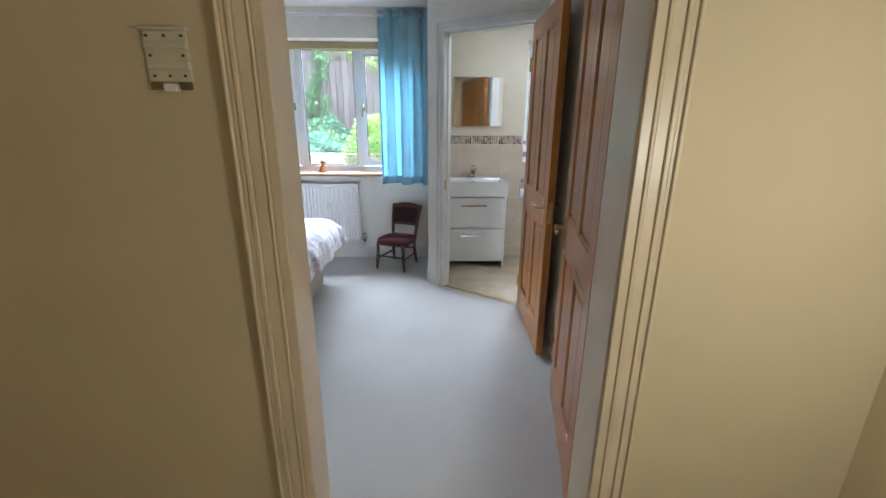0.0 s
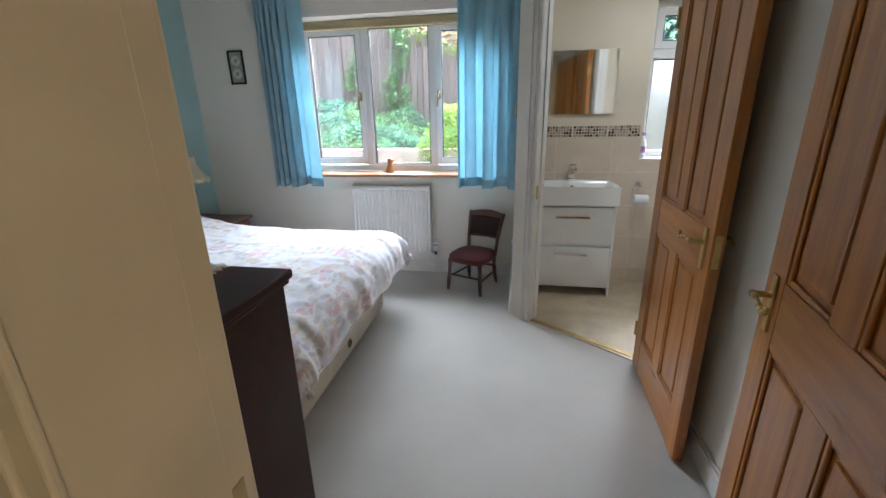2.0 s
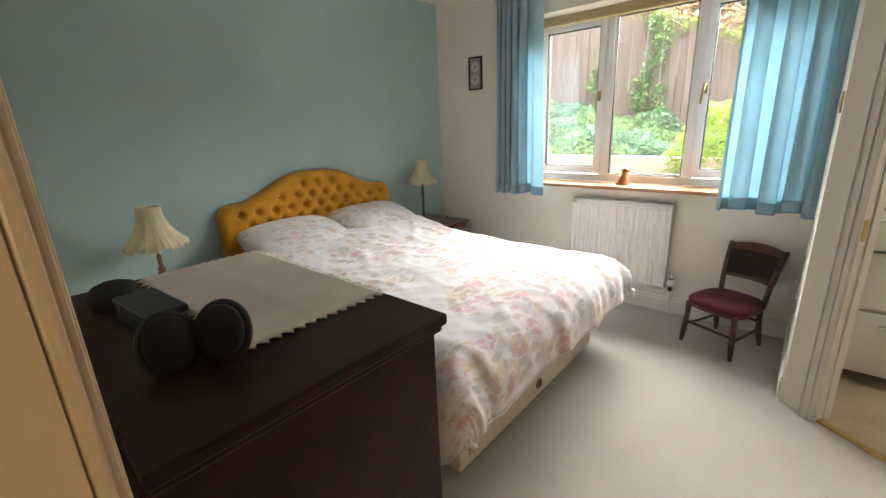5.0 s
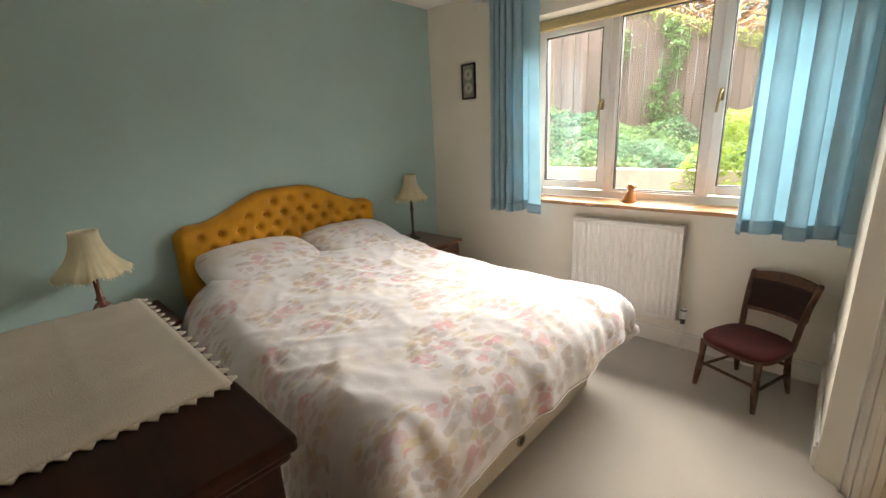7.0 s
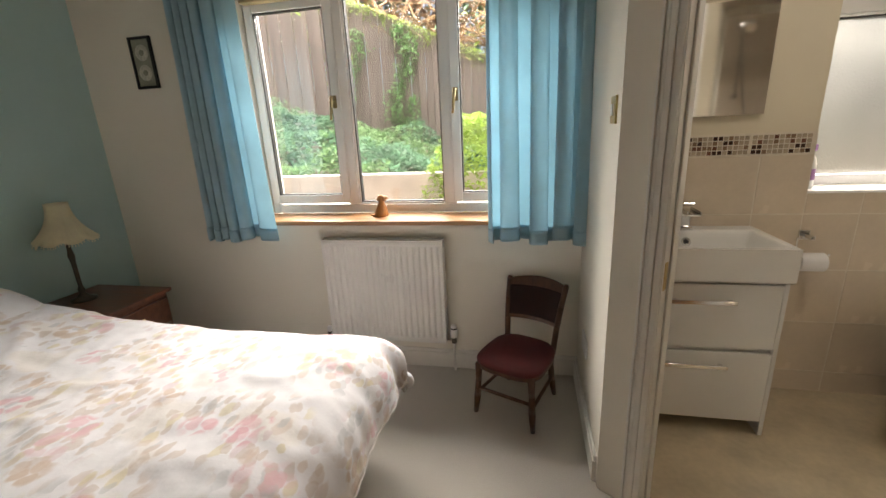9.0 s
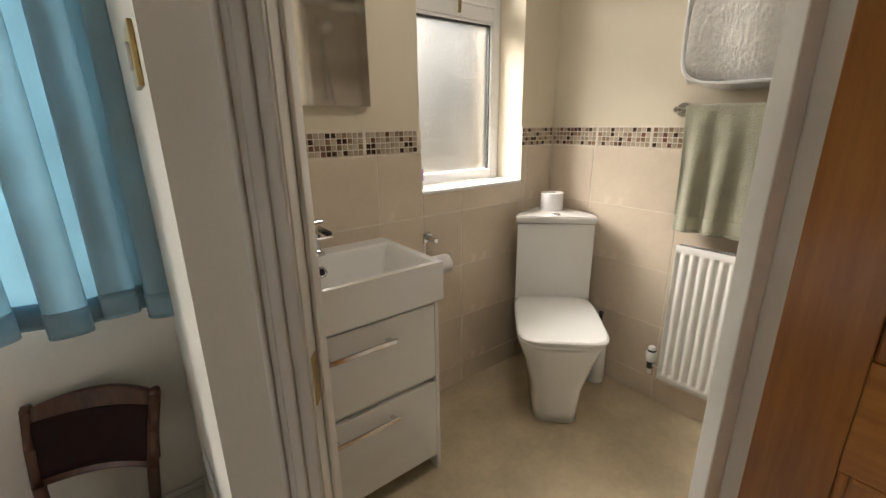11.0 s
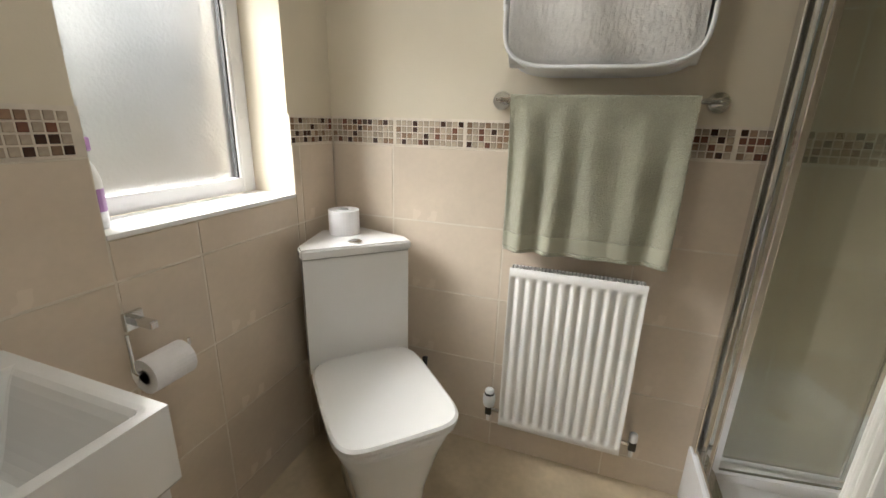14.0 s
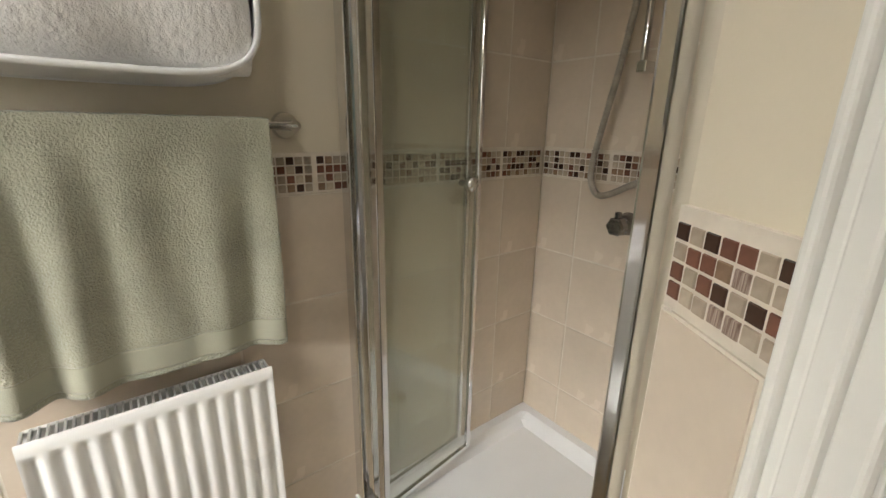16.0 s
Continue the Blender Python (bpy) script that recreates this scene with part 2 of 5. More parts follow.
def bpart(name, mat, parent, *boxes, bevel=0.0, label="", smooth=False):
    bm = bmesh.new()
    for b in boxes:
        box(bm, *b, bevel=bevel)
    return part(name, bm, mat, parent, label, smooth)


def thing(name, m, label, category, group="", kind=""):
    ob = new(name)
    ob.matrix_world = m
    ob.empty_display_size = 0.1
    return tagged(ob, label, category, group, kind)


def structure(name, mat, *boxes, label="", category="wall", bevel=0.0):
    return tagged(bpart(name, mat, None, *boxes, bevel=bevel), label, category, kind="structure")


# ---- plan ----
WX, WY, DY0, DY1, PX, H = -2.82, 4.475, 1.10, 1.296, 0.80, 2.42
BX, SY = 1.83, 2.28
JL, JR, HEAD = -0.322, 0.545, 2.07
AX, AY = 0.01, 3.69
DIAG = pose(AX, AY, 0, 0, 0, -34.6)
D0, D1, DHEAD, DT = 0.16, 0.93, 2.06, 0.085
WIN = (-1.87, -0.13, 0.90, 2.157)
BWIN = (0.97, 1.583, 1.015, 2.157)

# floors and ceiling
structure("floor", CARPET, (-2.97, 1.98, -1.6, 4.78, -0.12, 0.0), label="grey beige fitted carpet over the bedroom and hall", category="floor")
bm = bmesh.new()
prism(bm, [(0.045, 3.69), (0.045, 4.475), (1.83, 4.475), (1.83, 2.28), (0.95, 2.28), (0.95, 3.0)], 0.001, 0.005)
tagged(part("floor_bathroom", bm, VINYL), "beige vinyl floor of the bathroom", "floor", kind="structure")
structure("ceiling", CEILING, (-2.97, 1.98, -1.6, 4.78, H, H + 0.12), label="white painted ceiling", category="ceiling")

# outer wall with both windows
structure("wall_window", WHITE_WALL,
          (-2.97, WIN[0], WY, 4.78, 0, H), (WIN[0], WIN[1], WY, 4.78, 0, WIN[2] - 0.03), (WIN[0], WIN[1], WY, 4.78, WIN[3], H),
          (WIN[1], 0.05, WY, 4.78, 0, H), label="white painted outer wall around the bedroom window")
wall_back = structure("wall_basin", CREAM_WALL, (0.05, BWIN[0], WY, 4.78, 0, H), (BWIN[0], BWIN[1], WY, 4.78, 0, BWIN[2]), (BWIN[0], BWIN[1], WY, 4.78, BWIN[3], H),
                      (BWIN[1], 1.98, WY, 4.78, 0, H), label="cream painted bathroom outer wall with tiles below")
structure("wall_headboard", TEAL, (-2.97, WX, DY1, WY, 0, H), label="teal painted wall behind the bed")
structure("wall_door", WHITE_WALL, (WX - 0.15, JL - 0.03, DY0 + 0.01, DY1, 0, H), (JR + 0.03, 1.3, DY0 + 0.01, DY1, 0, H), (JL - 0.03, JR + 0.03, DY0 + 0.01, DY1, HEAD + 0.03, H),
          label="white painted wall with the bedroom doorway")
structure("wall_hall_door", HALL_WALL, (-1.3, JL - 0.03, DY0, DY0 + 0.01, 0, H), (JR + 0.03, 1.3, DY0, DY0 + 0.01, 0, H), (JL - 0.03, JR + 0.03, DY0, DY0 + 0.01, HEAD + 0.03, H),
          label="warm cream painted hall wall round the bedroom doorway")
for name_, b_ in (("wall_hall_west", (-1.4, -1.3, -1.6, DY0 + 0.01, 0, H)), ("wall_hall_east", (1.3, 1.4, -1.6, DY0 + 0.01, 0, H)), ("wall_hall_back", (-1.4, 1.4, -1.7, -1.6, 0, H))):
    structure(name_, HALL_WALL, b_, label="warm cream painted hall wall")
structure("wall_passage", WHITE_WALL, (PX, 0.88, DY1, 3.10, 0, H), label="white painted wall behind the open doors")
structure("wall_shower_side", CREAM_WALL, (0.88, 1.04, 2.13, 3.03, 0, H), label="cream painted side wall of the shower")
structure("wall_switch", WHITE_WALL, (0.01, 0.09, 3.70, WY, 0, H), label="white painted partition beside the window")
wall_towel = structure("wall_towel", CREAM_WALL, (BX, 1.98, 2.13, WY, 0, H), label="cream painted bathroom wall over tiles")
wall_shower = structure("wall_shower", CREAM_WALL, (1.04, BX, 2.13, SY, 0, H), label="tiled wall at the back of the shower")
bm = bmesh.new()
DRUNS = ((0.0, D0 - 0.03, 0, H), (D1 + 0.03, 1.13, 0, H), (D0 - 0.03, D1 + 0.03, DHEAD + 0.03, H))
for a, b, z0, z1 in DRUNS:
    box(bm, a, b, 0.0, 0.05, z0, z1)
w = part("wall_diagonal", bm, WHITE_WALL)
w.matrix_world = DIAG
tagged(w, "white painted diagonal wall with the bathroom doorway", "wall", kind="structure")
bm = bmesh.new()
for a, b, z0, z1 in DRUNS:
    box(bm, max(a, 0.03), b, 0.05, DT, z0, z1)
wall_pillar = part("wall_doorway", bm, CREAM_WALL)
wall_pillar.matrix_world = DIAG
tagged(wall_pillar, "cream painted bathroom side of the doorway wall", "wall", kind="structure")


# ---- doors ----
def four_panel_door(name, w, h, m, label):
    """A four-panel timber door leaf, hinged at x = 0, opening face along y."""
    d = thing(name, m, label, "door")
    t, st, mid0, mid1 = 0.04, 0.105, 0.80, 0.98
    cx = w / 2
    bpart("stile", PINE, d, (0, st, 0, t, 0, h), bevel=0.002)
    bpart("stile", PINE, d, (w - st, w, 0, t, 0, h), bevel=0.002)
    for z0, z1 in ((0, 0.20), (mid0, mid1), (h - 0.11, h)):
        bpart("rail", RAILWOOD, d, (st, w - st, 0.001, t - 0.001, z0, z1), bevel=0.002)
    for z0, z1 in ((0.20, mid0), (mid1, h - 0.11)):
        bpart("muntin", PINE, d, (cx - 0.045, cx + 0.045, 0.001, t - 0.001, z0, z1), bevel=0.002)
        for x0, x1 in ((st, cx - 0.045), (cx + 0.045, w - st)):
            bm = bmesh.new()
            box(bm, x0, x1, 0.014, t - 0.014, z0, z1)
            box(bm, x0 + 0.03, x1 - 0.03, 0.006, t - 0.006, z0 + 0.03, z1 - 0.03, bevel=0.007)
            for f in (0.004, t - 0.014):
                box(bm, x0, x0 + 0.014, f, f + 0.010, z0, z1, bevel=0.004)
                box(bm, x1 - 0.014, x1, f, f + 0.010, z0, z1, bevel=0.004)
                box(bm, x0 + 0.014, x1 - 0.014, f, f + 0.010, z0, z0 + 0.014, bevel=0.004)
                box(bm, x0 + 0.014, x1 - 0.014, f, f + 0.010, z1 - 0.014, z1, bevel=0.004)
            part("panel", bm, PINE, d)
    for s, y in ((-1, 0.0), (1, t)):
        bm = bmesh.new()
        box(bm, w - 0.076, w - 0.048, min(y, y + s * 0.006), max(y, y + s * 0.006), 0.83, 0.985, bevel=0.002)
        hp = part("handle_plate", bm, BRASS, d, "brass lever plate")
        bm = bmesh.new()
        rod(bm, (w - 0.062, y, 0.93), (w - 0.062, y + s * 0.05, 0.93), 0.009)
        bends = ((0.058, 0.045, 0.930, 0.010), (0.085, 0.050, 0.938, 0.0075), (0.115, 0.052, 0.936, 0.006), (0.145, 0.052, 0.926, 0.007), (0.166, 0.052, 0.922, 0.008), (0.178, 0.050, 0.930, 0.007), (0.172, 0.048, 0.940, 0.005))
        for (a0, b0, c0, r0), (a1, b1, c1, r1) in zip(bends, bends[1:]):
            rod(bm, (w - a0, y + s * b0, c0), (w - a1, y + s * b1, c1), r0, r1)
        part("lever", bm, BRASS, hp, "brass lever handle", smooth=True)
    bpart("latch_plate", BRASS, d, (w, w + 0.0015, 0.009, 0.031, 0.85, 0.97))
    for z in (0.22, h - 0.25):
        bm = bmesh.new()
        rod(bm, (-0.004, -0.004, z - 0.045), (-0.004, -0.004, z + 0.045), 0.007)
        box(bm, -0.002, 0.0, 0.0, 0.03, z - 0.045, z + 0.045)
        part("hinge", bm, BRASS, d, "brass butt hinge")
    return d


RAILWOOD = wood("stained pine rail", (0.52, 0.215, 0.036), (0.34, 0.118, 0.018), rough=0.3, coat=0.4, axis=0)


PROFILE = ((0.002, 0.024, 0.010), (0.024, 0.042, 0.016), (0.042, 0.054, 0.013), (0.054, 0.063, 0.020))
BROAD = ((-0.030, -0.004, 0.009), (-0.004, 0.004, 0.014), (0.004, 0.034, 0.011), (0.034, 0.046, 0.017), (0.046, 0.058, 0.014), (0.058, 0.067, 0.021))


def lining(name, w, h, m, label, mat, depth, stops, front=PROFILE):
    """A door lining in a wall: jambs, head, stops and moulded architraves. x runs across the opening from 0 to w, y through the wall.
    stops: where along y they begin and end, and how thick the two uprights are."""
    d = thing(name, m, label, "door frame", kind="structure")
    for x0, x1 in ((-0.03, 0.0), (w, w + 0.03)):
        bpart("jamb", mat, d, (x0, x1, -0.002, depth + 0.002, 0, h), bevel=0.001)
    bpart("head", mat, d, (-0.03, w + 0.03, -0.002, depth + 0.002, h, h + 0.03), bevel=0.001)
    y0, y1, k0, k1 = stops
    top = max(0.012, min(k0, k1))
    bpart("stop", mat, d, (0.0, k0, y0, y1, 0, h - top), bevel=0.003)
    bpart("stop", mat, d, (w - k1, w, y0, y1, 0, h - top), bevel=0.003)
    bpart("stop", mat, d, (0.0, w, y0, y1, h - top, h), bevel=0.003)
    for y, s, profile in ((-0.002, -1, front), (depth + 0.002, 1, PROFILE)):
        for side in (0, 1):
            bm = bmesh.new()
            for a, b, k in profile:
                x0, x1 = (-b - 0.010, -a - 0.010) if side == 0 and profile is BROAD else (-b, -a) if side == 0 else (w + a, w + b)
                box(bm, x0, x1, min(y, y + s * k), max(y, y + s * k), 0, h + b, bevel=0.003)
            part("architrave", bm, mat, d, "moulded architrave")
        bm = bmesh.new()
        for a, b, k in profile:
            box(bm, -a, w + a, min(y, y + s * k), max(y, y + s * k), h + a, h + b, bevel=0.003)
        part("architrave", bm, mat, d, "moulded architrave")
    return d


lining("door_frame_1", JR - JL, HEAD, pose(JL, DY0, 0), "cream gloss bedroom door frame with moulded architrave", CREAM_GLOSS, DY1 - DY0, (-0.002, DY1 - DY0 - 0.045, 0.012, 0.034), BROAD)
lining("door_frame_2", D1 - D0, DHEAD, DIAG @ pose(D0, 0, 0), "white gloss bathroom door frame with moulded architrave", GLOSS, DT, (0.042, DT + 0.002, 0.008, 0.030))
ang = math.degrees(math.atan2(2.083 - 1.325, 0.688 - 0.545))
four_panel_door("bedroom_door", 0.75, 2.03, pose(0.586, 1.332, 0.012, 0, 0, ang), "open stained pine four-panel bedroom door")
four_panel_door("bathroom_door", 0.735, 2.02, pose(0.714, 3.152, 0.012, 0, 0, -91.9), "open stained pine four-panel bathroom door against the wall")


# ---- windows ----
def casement(parent, x0, x1, z0, z1, y, opening=True, handle=None, frosted=None):
    """One light of a plastic window: sash frame, black seal, pane, handle."""
    fw = 0.052 if opening else 0.012
    yy = y - 0.012 if opening else y
    bm = bmesh.new()
    for b in ((x0, x0 + fw, z0, z1), (x1 - fw, x1, z0, z1), (x0 + fw, x1 - fw, z0, z0 + fw), (x0 + fw, x1 - fw, z1 - fw, z1)):
        box(bm, b[0], b[1], yy, yy + 0.055, b[2], b[3], bevel=0.005)
    sash = part("sash", bm, UPVC, parent)
    bm = bmesh.new()
    a = fw + 0.006
    for b in ((x0 + fw, x0 + a, z0 + fw, z1 - fw), (x1 - a, x1 - fw, z0 + fw, z1 - fw), (x0 + a, x1 - a, z0 + fw, z0 + a), (x0 + a, x1 - a, z1 - a, z1 - fw)):
        box(bm, b[0], b[1], yy + 0.008, yy + 0.04, b[2], b[3])
    part("seal", bm, SEAL, sash, "black rubber seal")
    p = bpart("pane", frosted or PANE, sash, (x0 + a, x1 - a, yy + 0.022, yy + 0.027, z0 + a, z1 - a))
    p.visible_shadow = False
    if handle:
        hx, hz = handle
        bm = bmesh.new()
        box(bm, hx - 0.013, hx + 0.013, yy - 0.012, yy, hz - 0.035, hz + 0.035, bevel=0.004)
        rod(bm, (hx, yy - 0.01, hz + 0.02), (hx, yy - 0.045, hz + 0.02), 0.009)
        rod(bm, (hx, yy - 0.042, hz + 0.03), (hx - 0.012, yy - 0.05, hz - 0.10), 0.010, 0.007)
        part("handle", bm, DULL, sash, "dull brass window handle", smooth=True)


def window_unit(name, x0, x1, z0, z1, y, label):
    w = thing(name, pose(0, 0, 0), label, "window", kind="structure")
    bm = bmesh.new()
    f = 0.05
    for b in ((x0, x0 + f, z0, z1), (x1 - f, x1, z0, z1), (x0 + f, x1 - f, z0, z0 + f), (x0 + f, x1 - f, z1 - f, z1)):
        box(bm, b[0], b[1], y, y + 0.07, b[2], b[3], bevel=0.004)
    part("window_frame", bm, UPVC, w)
    return w


w1 = window_unit("window_1", WIN[0], WIN[1], WIN[2], WIN[3], 4.69, "white plastic three-light bedroom window")
bpart("mullion", UPVC, w1, (-1.345, -1.281, 4.69, 4.76, 0.95, 2.107), bevel=0.004)
bpart("mullion", UPVC, w1, (-0.736, -0.672, 4.69, 4.76, 0.95, 2.107), bevel=0.004)
casement(w1, -1.862, -1.33, 0.962, 2.10, 4.69, True, (-1.362, 1.55))
casement(w1, -1.281, -0.736, 0.95, 2.107, 4.70, False)
casement(w1, -0.687, -0.138, 0.962, 2.10, 4.69, True, (-0.655, 1.55))
structure("window_sill_1", OAK, (WIN[0] - 0.02, WIN[1] + 0.02, WY - 0.03, 4.69, 0.872, 0.898), label="varnished oak window board", category="sill", bevel=0.006)
tagged(bpart("roller_blind", material("beige blind fabric", (0.50, 0.42, 0.24), 0.9, stretch=(1, 1, 30), scale=8), None,
             (WIN[0] + 0.03, WIN[1] - 0.03, 4.63, 4.66, 2.098, 2.155), (WIN[0] + 0.03, WIN[1] - 0.03, 4.615, 4.67, 2.085, 2.103), bevel=0.006),
       "rolled up beige fabric blind at the window head", "blind")

FROST = material("frosted glass", (0.37, 0.355, 0.325), 0.42, vary=0.01, scale=6, bump=0.4, bump_scale=90, transmission=1.0)
w2 = window_unit("window_2", BWIN[0], BWIN[1], BWIN[2] + 0.012, BWIN[3], 4.635, "white plastic bathroom window with frosted glass")
bpart("transom", UPVC, w2, (BWIN[0] + 0.05, BWIN[1] - 0.05, 4.635, 4.70, 1.77, 1.83), bevel=0.004)
casement(w2, BWIN[0] + 0.05, BWIN[1] - 0.05, 1.04, 1.77, 4.635, False, frosted=FROST)
casement(w2, BWIN[0] + 0.05, BWIN[1] - 0.05, 1.83, 2.107, 4.635, True, (1.28, 1.87))
structure("window_sill_2", UPVC, (BWIN[0], BWIN[1], WY - 0.012, 4.635, BWIN[2], BWIN[2] + 0.012), label="white tiled bathroom window sill", category="sill", bevel=0.002)


# ---- skirting ----
def skirting(name, *runs):
    bm = bmesh.new()
    for x0, x1, y0, y1 in runs:
        box(bm, x0, x1, y0, y1, 0, 0.095)
        if x1 - x0 > y1 - y0:
            box(bm, x0, x1, y0 + 0.004, y1 - 0.001, 0.095, 0.118, bevel=0.004)
        else:
            box(bm, x0 + 0.004, x1 - 0.001, y0, y1, 0.095, 0.118, bevel=0.004)
    return tagged(part(name, bm, GLOSS), "white gloss moulded skirting board", "skirting", kind="structure")


skirting("baseboard_window", (WX, 0.01, WY - 0.016, WY))
skirting("baseboard_headboard", (WX, WX + 0.016, DY1, WY - 0.016))
skirting("baseboard_switch", (-0.006, 0.01, 3.72, WY - 0.016))
skirting("baseboard_passage", (PX - 0.016, PX, DY1, 3.10))
skirting("baseboard_door", (WX + 0.016, JL - 0.076, DY1, DY1 + 0.016))

# ---- curtains and rail ----
CY = 4.375


def curtain(name, x0, x1, folds, seed, flare, gather, label):
    """A pleated curtain; gather above 1 crowds the pleats to its outer edge and leaves a broad loose fold at the other."""
    rnd = random.Random(seed)
    ph = [rnd.uniform(0, 6.28) for _ in range(4)]
    top, low = 2.36, 0.808
    bm = bmesh.new()

    def f(u, v):
        z = top + (low - top) * v
        q = 1 - (1 - u) ** gather
        s = q * folds * 2 * math.pi + 0.8 * math.sin(5.5 * u + ph[0]) + 0.30 * math.sin(2.2 * v + 4 * u)
        loose = u ** 2 if gather > 1 else 0.0
        wide = (x1 - x0) / (2 * math.pi * folds * gather * max(0.25, (1 - u) ** (gather - 1)))
        amp = (0.026 + 0.016 * v) * (0.9 + 0.3 * math.sin(7.1 * u + ph[1])) * (1 - 0.3 * loose)
        y = CY + 0.008 - amp * (math.cos(s) + 0.2 * math.cos(2 * s + 0.3)) + 0.003 * math.sin(3.1 * s + ph[3] + 2 * v)
        y -= 0.026 * loose * math.sin(3.0 * u + 1.2 * v) * v
        x = x0 + (x1 - x0) * u + min(0.024, 1.25 * wide) * (0.7 + 0.4 * v) * math.sin(2 * s) + flare * v * (u - 0.5)
        return (x, y, z + 0.012 * v * math.sin(s * 0.5 + ph[3]))
    sheet(bm, 240, 36, f)
    c = thing(name, pose(0, 0, 0), label, "curtain", "bedroom curtains")
    part("cloth", bm, CURTAIN, c, smooth=True, solid=0.004)
    bm = bmesh.new()
    sheet(bm, 240, 4, lambda u, v: (f(u, 1)[0], f(u, 1)[1] - 0.003, f(u, 1)[2] + 0.07 * v))
    part("hem", bm, CURTAIN, c, smooth=True, solid=0.006)
    bm = bmesh.new()
    sheet(bm, 240, 3, lambda u, v: (f(u, 0)[0], f(u, 0)[1] - 0.004, f(u, 0)[2] - 0.07 * v + 0.02))
    part("heading_tape", bm, CURTAIN, c, smooth=True, solid=0.006)


curtain("curtain", -2.10, -1.70, 6, 3, 0.03, 2.0, "short light blue curtain with a loose fold drawn aside")
curtain("curtain", -0.46, 0.0, 4, 8, 0.0, 1.0, "short light blue pleated curtain drawn aside by the partition")
rail = thing("curtain_rail", pose(0, 0, 0), "white curtain rail with brackets above the window", "curtain rail")
bm = bmesh.new()
rod(bm, (-2.25, CY, 2.335), (-0.01, CY, 2.335), 0.012)
part("pole", bm, UPVC, rail, smooth=True)
for x in (-2.2, -1.02, -0.08):
    bm = bmesh.new()
    rod(bm, (x, CY, 2.335), (x, WY, 2.335), 0.008)
    rod(bm, (x, CY, 2.335), (x, CY, 2.27), 0.005)
    rod(bm, (x, WY - 0.006, 2.335), (x, WY, 2.335), 0.025)
    part("bracket", bm, UPVC, rail)


# ---- radiators ----
def radiator(name, w, h, m, pitch, label, bare=False):
    """A panel radiator: pressed front with upright channels, grille top, side panels, valves. x along the wall, front at y = 0, wall towards +y."""
    r = thing(name, m, label, "radiator")
    n = int(w / pitch)
    bm = bmesh.new()
    prof = []
    for i in range(n):
        c = (i + 0.5) * w / n
        q = w / n
        prof += [(c + q * (k / 12 - 0.5), 0.009 * (0.5 - 0.5 * math.cos(2 * math.pi * k / 12)) ** 1.4) for k in range(12)]
    prof.append((w, 0.0))
    zs = [0.0, 0.004, 0.026, 0.029, 0.040, 0.043, h - 0.043, h - 0.040, h - 0.029, h - 0.026, h - 0.004, h]
    g = [[bm.verts.new((x, (0.004 + (0.0 if 0 < k < 11 else 0.005)) + (d if 3 < k < 8 else 0.0), z)) for k, z in enumerate(zs)] for x, d in prof]
    for i in range(len(g) - 1):
        for k in range(11):
            bm.faces.new((g[i][k], g[i + 1][k], g[i + 1][k + 1], g[i][k + 1]))
    part("front_panel", bm, RADIATOR, r, smooth=True)
    bpart("rear_panel", RADIATOR, r, (0.004, w - 0.004, 0.05, 0.062, 0.004, h - 0.004), bevel=0.003)
    if not bare:
        for x in (-0.002, w - 0.004):
            bpart("side_panel", RADIATOR, r, (x, x + 0.006, 0.002, 0.064, 0.012, h + 0.004), bevel=0.002)
    # Fins take a grey that has the shade inside the radiator in it.
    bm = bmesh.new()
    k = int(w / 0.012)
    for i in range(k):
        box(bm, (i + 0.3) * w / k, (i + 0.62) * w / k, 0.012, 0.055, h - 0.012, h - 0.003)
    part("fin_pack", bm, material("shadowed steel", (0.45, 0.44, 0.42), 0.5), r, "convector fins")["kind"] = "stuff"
    if not bare:
        bpart("grille", RADIATOR, r, (0, w, 0.002, 0.02, h - 0.004, h + 0.004), (0, w, 0.048, 0.064, h - 0.004, h + 0.004), bevel=0.002)
    for x in (0.08, w - 0.08):
        bpart("wall_bracket", RADIATOR, r, (x - 0.015, x + 0.015, 0.062, 0.089, 0.1, h - 0.1))
    return r


def valve(parent, x, y, z, thermostatic, drop, side):
    v = bpart("valve_body", BRONZE, parent, (x - 0.012, x + 0.012, y - 0.012, y + 0.012, z - 0.022, z + 0.014), bevel=0.004)
    bm = bmesh.new()
    rod(bm, (x, y, z), (x + side * 0.045, y, z), 0.008)
    part("union", bm, CHROME, v)
    bm = bmesh.new()
    rod(bm, (x, y, z - 0.02), (x, y, z - drop), 0.0075)
    part("pipe", bm, RADIATOR, v)
    bm = bmesh.new()
    if thermostatic:
        lathe(bm, [(0.012, z + 0.012), (0.020, z + 0.018), (0.024, z + 0.04), (0.023, z + 0.062), (0.018, z + 0.068), (0.017, z + 0.085), (0.013, z + 0.09)], 20, (x, y))
        part("thermostat_head", bm, UPVC, v, "white thermostatic head", smooth=True)
        bm = bmesh.new()
        lathe(bm, [(0.0185, z + 0.066), (0.0185, z + 0.076)], 20, (x, y))
        part("band", bm, BLACK, v, "black band")
    else:
        lathe(bm, [(0.012, z + 0.012), (0.015, z + 0.016), (0.014, z + 0.042), (0.009, z + 0.046)], 16, (x, y))
        part("cap", bm, UPVC, v, "white plastic cap", smooth=True)


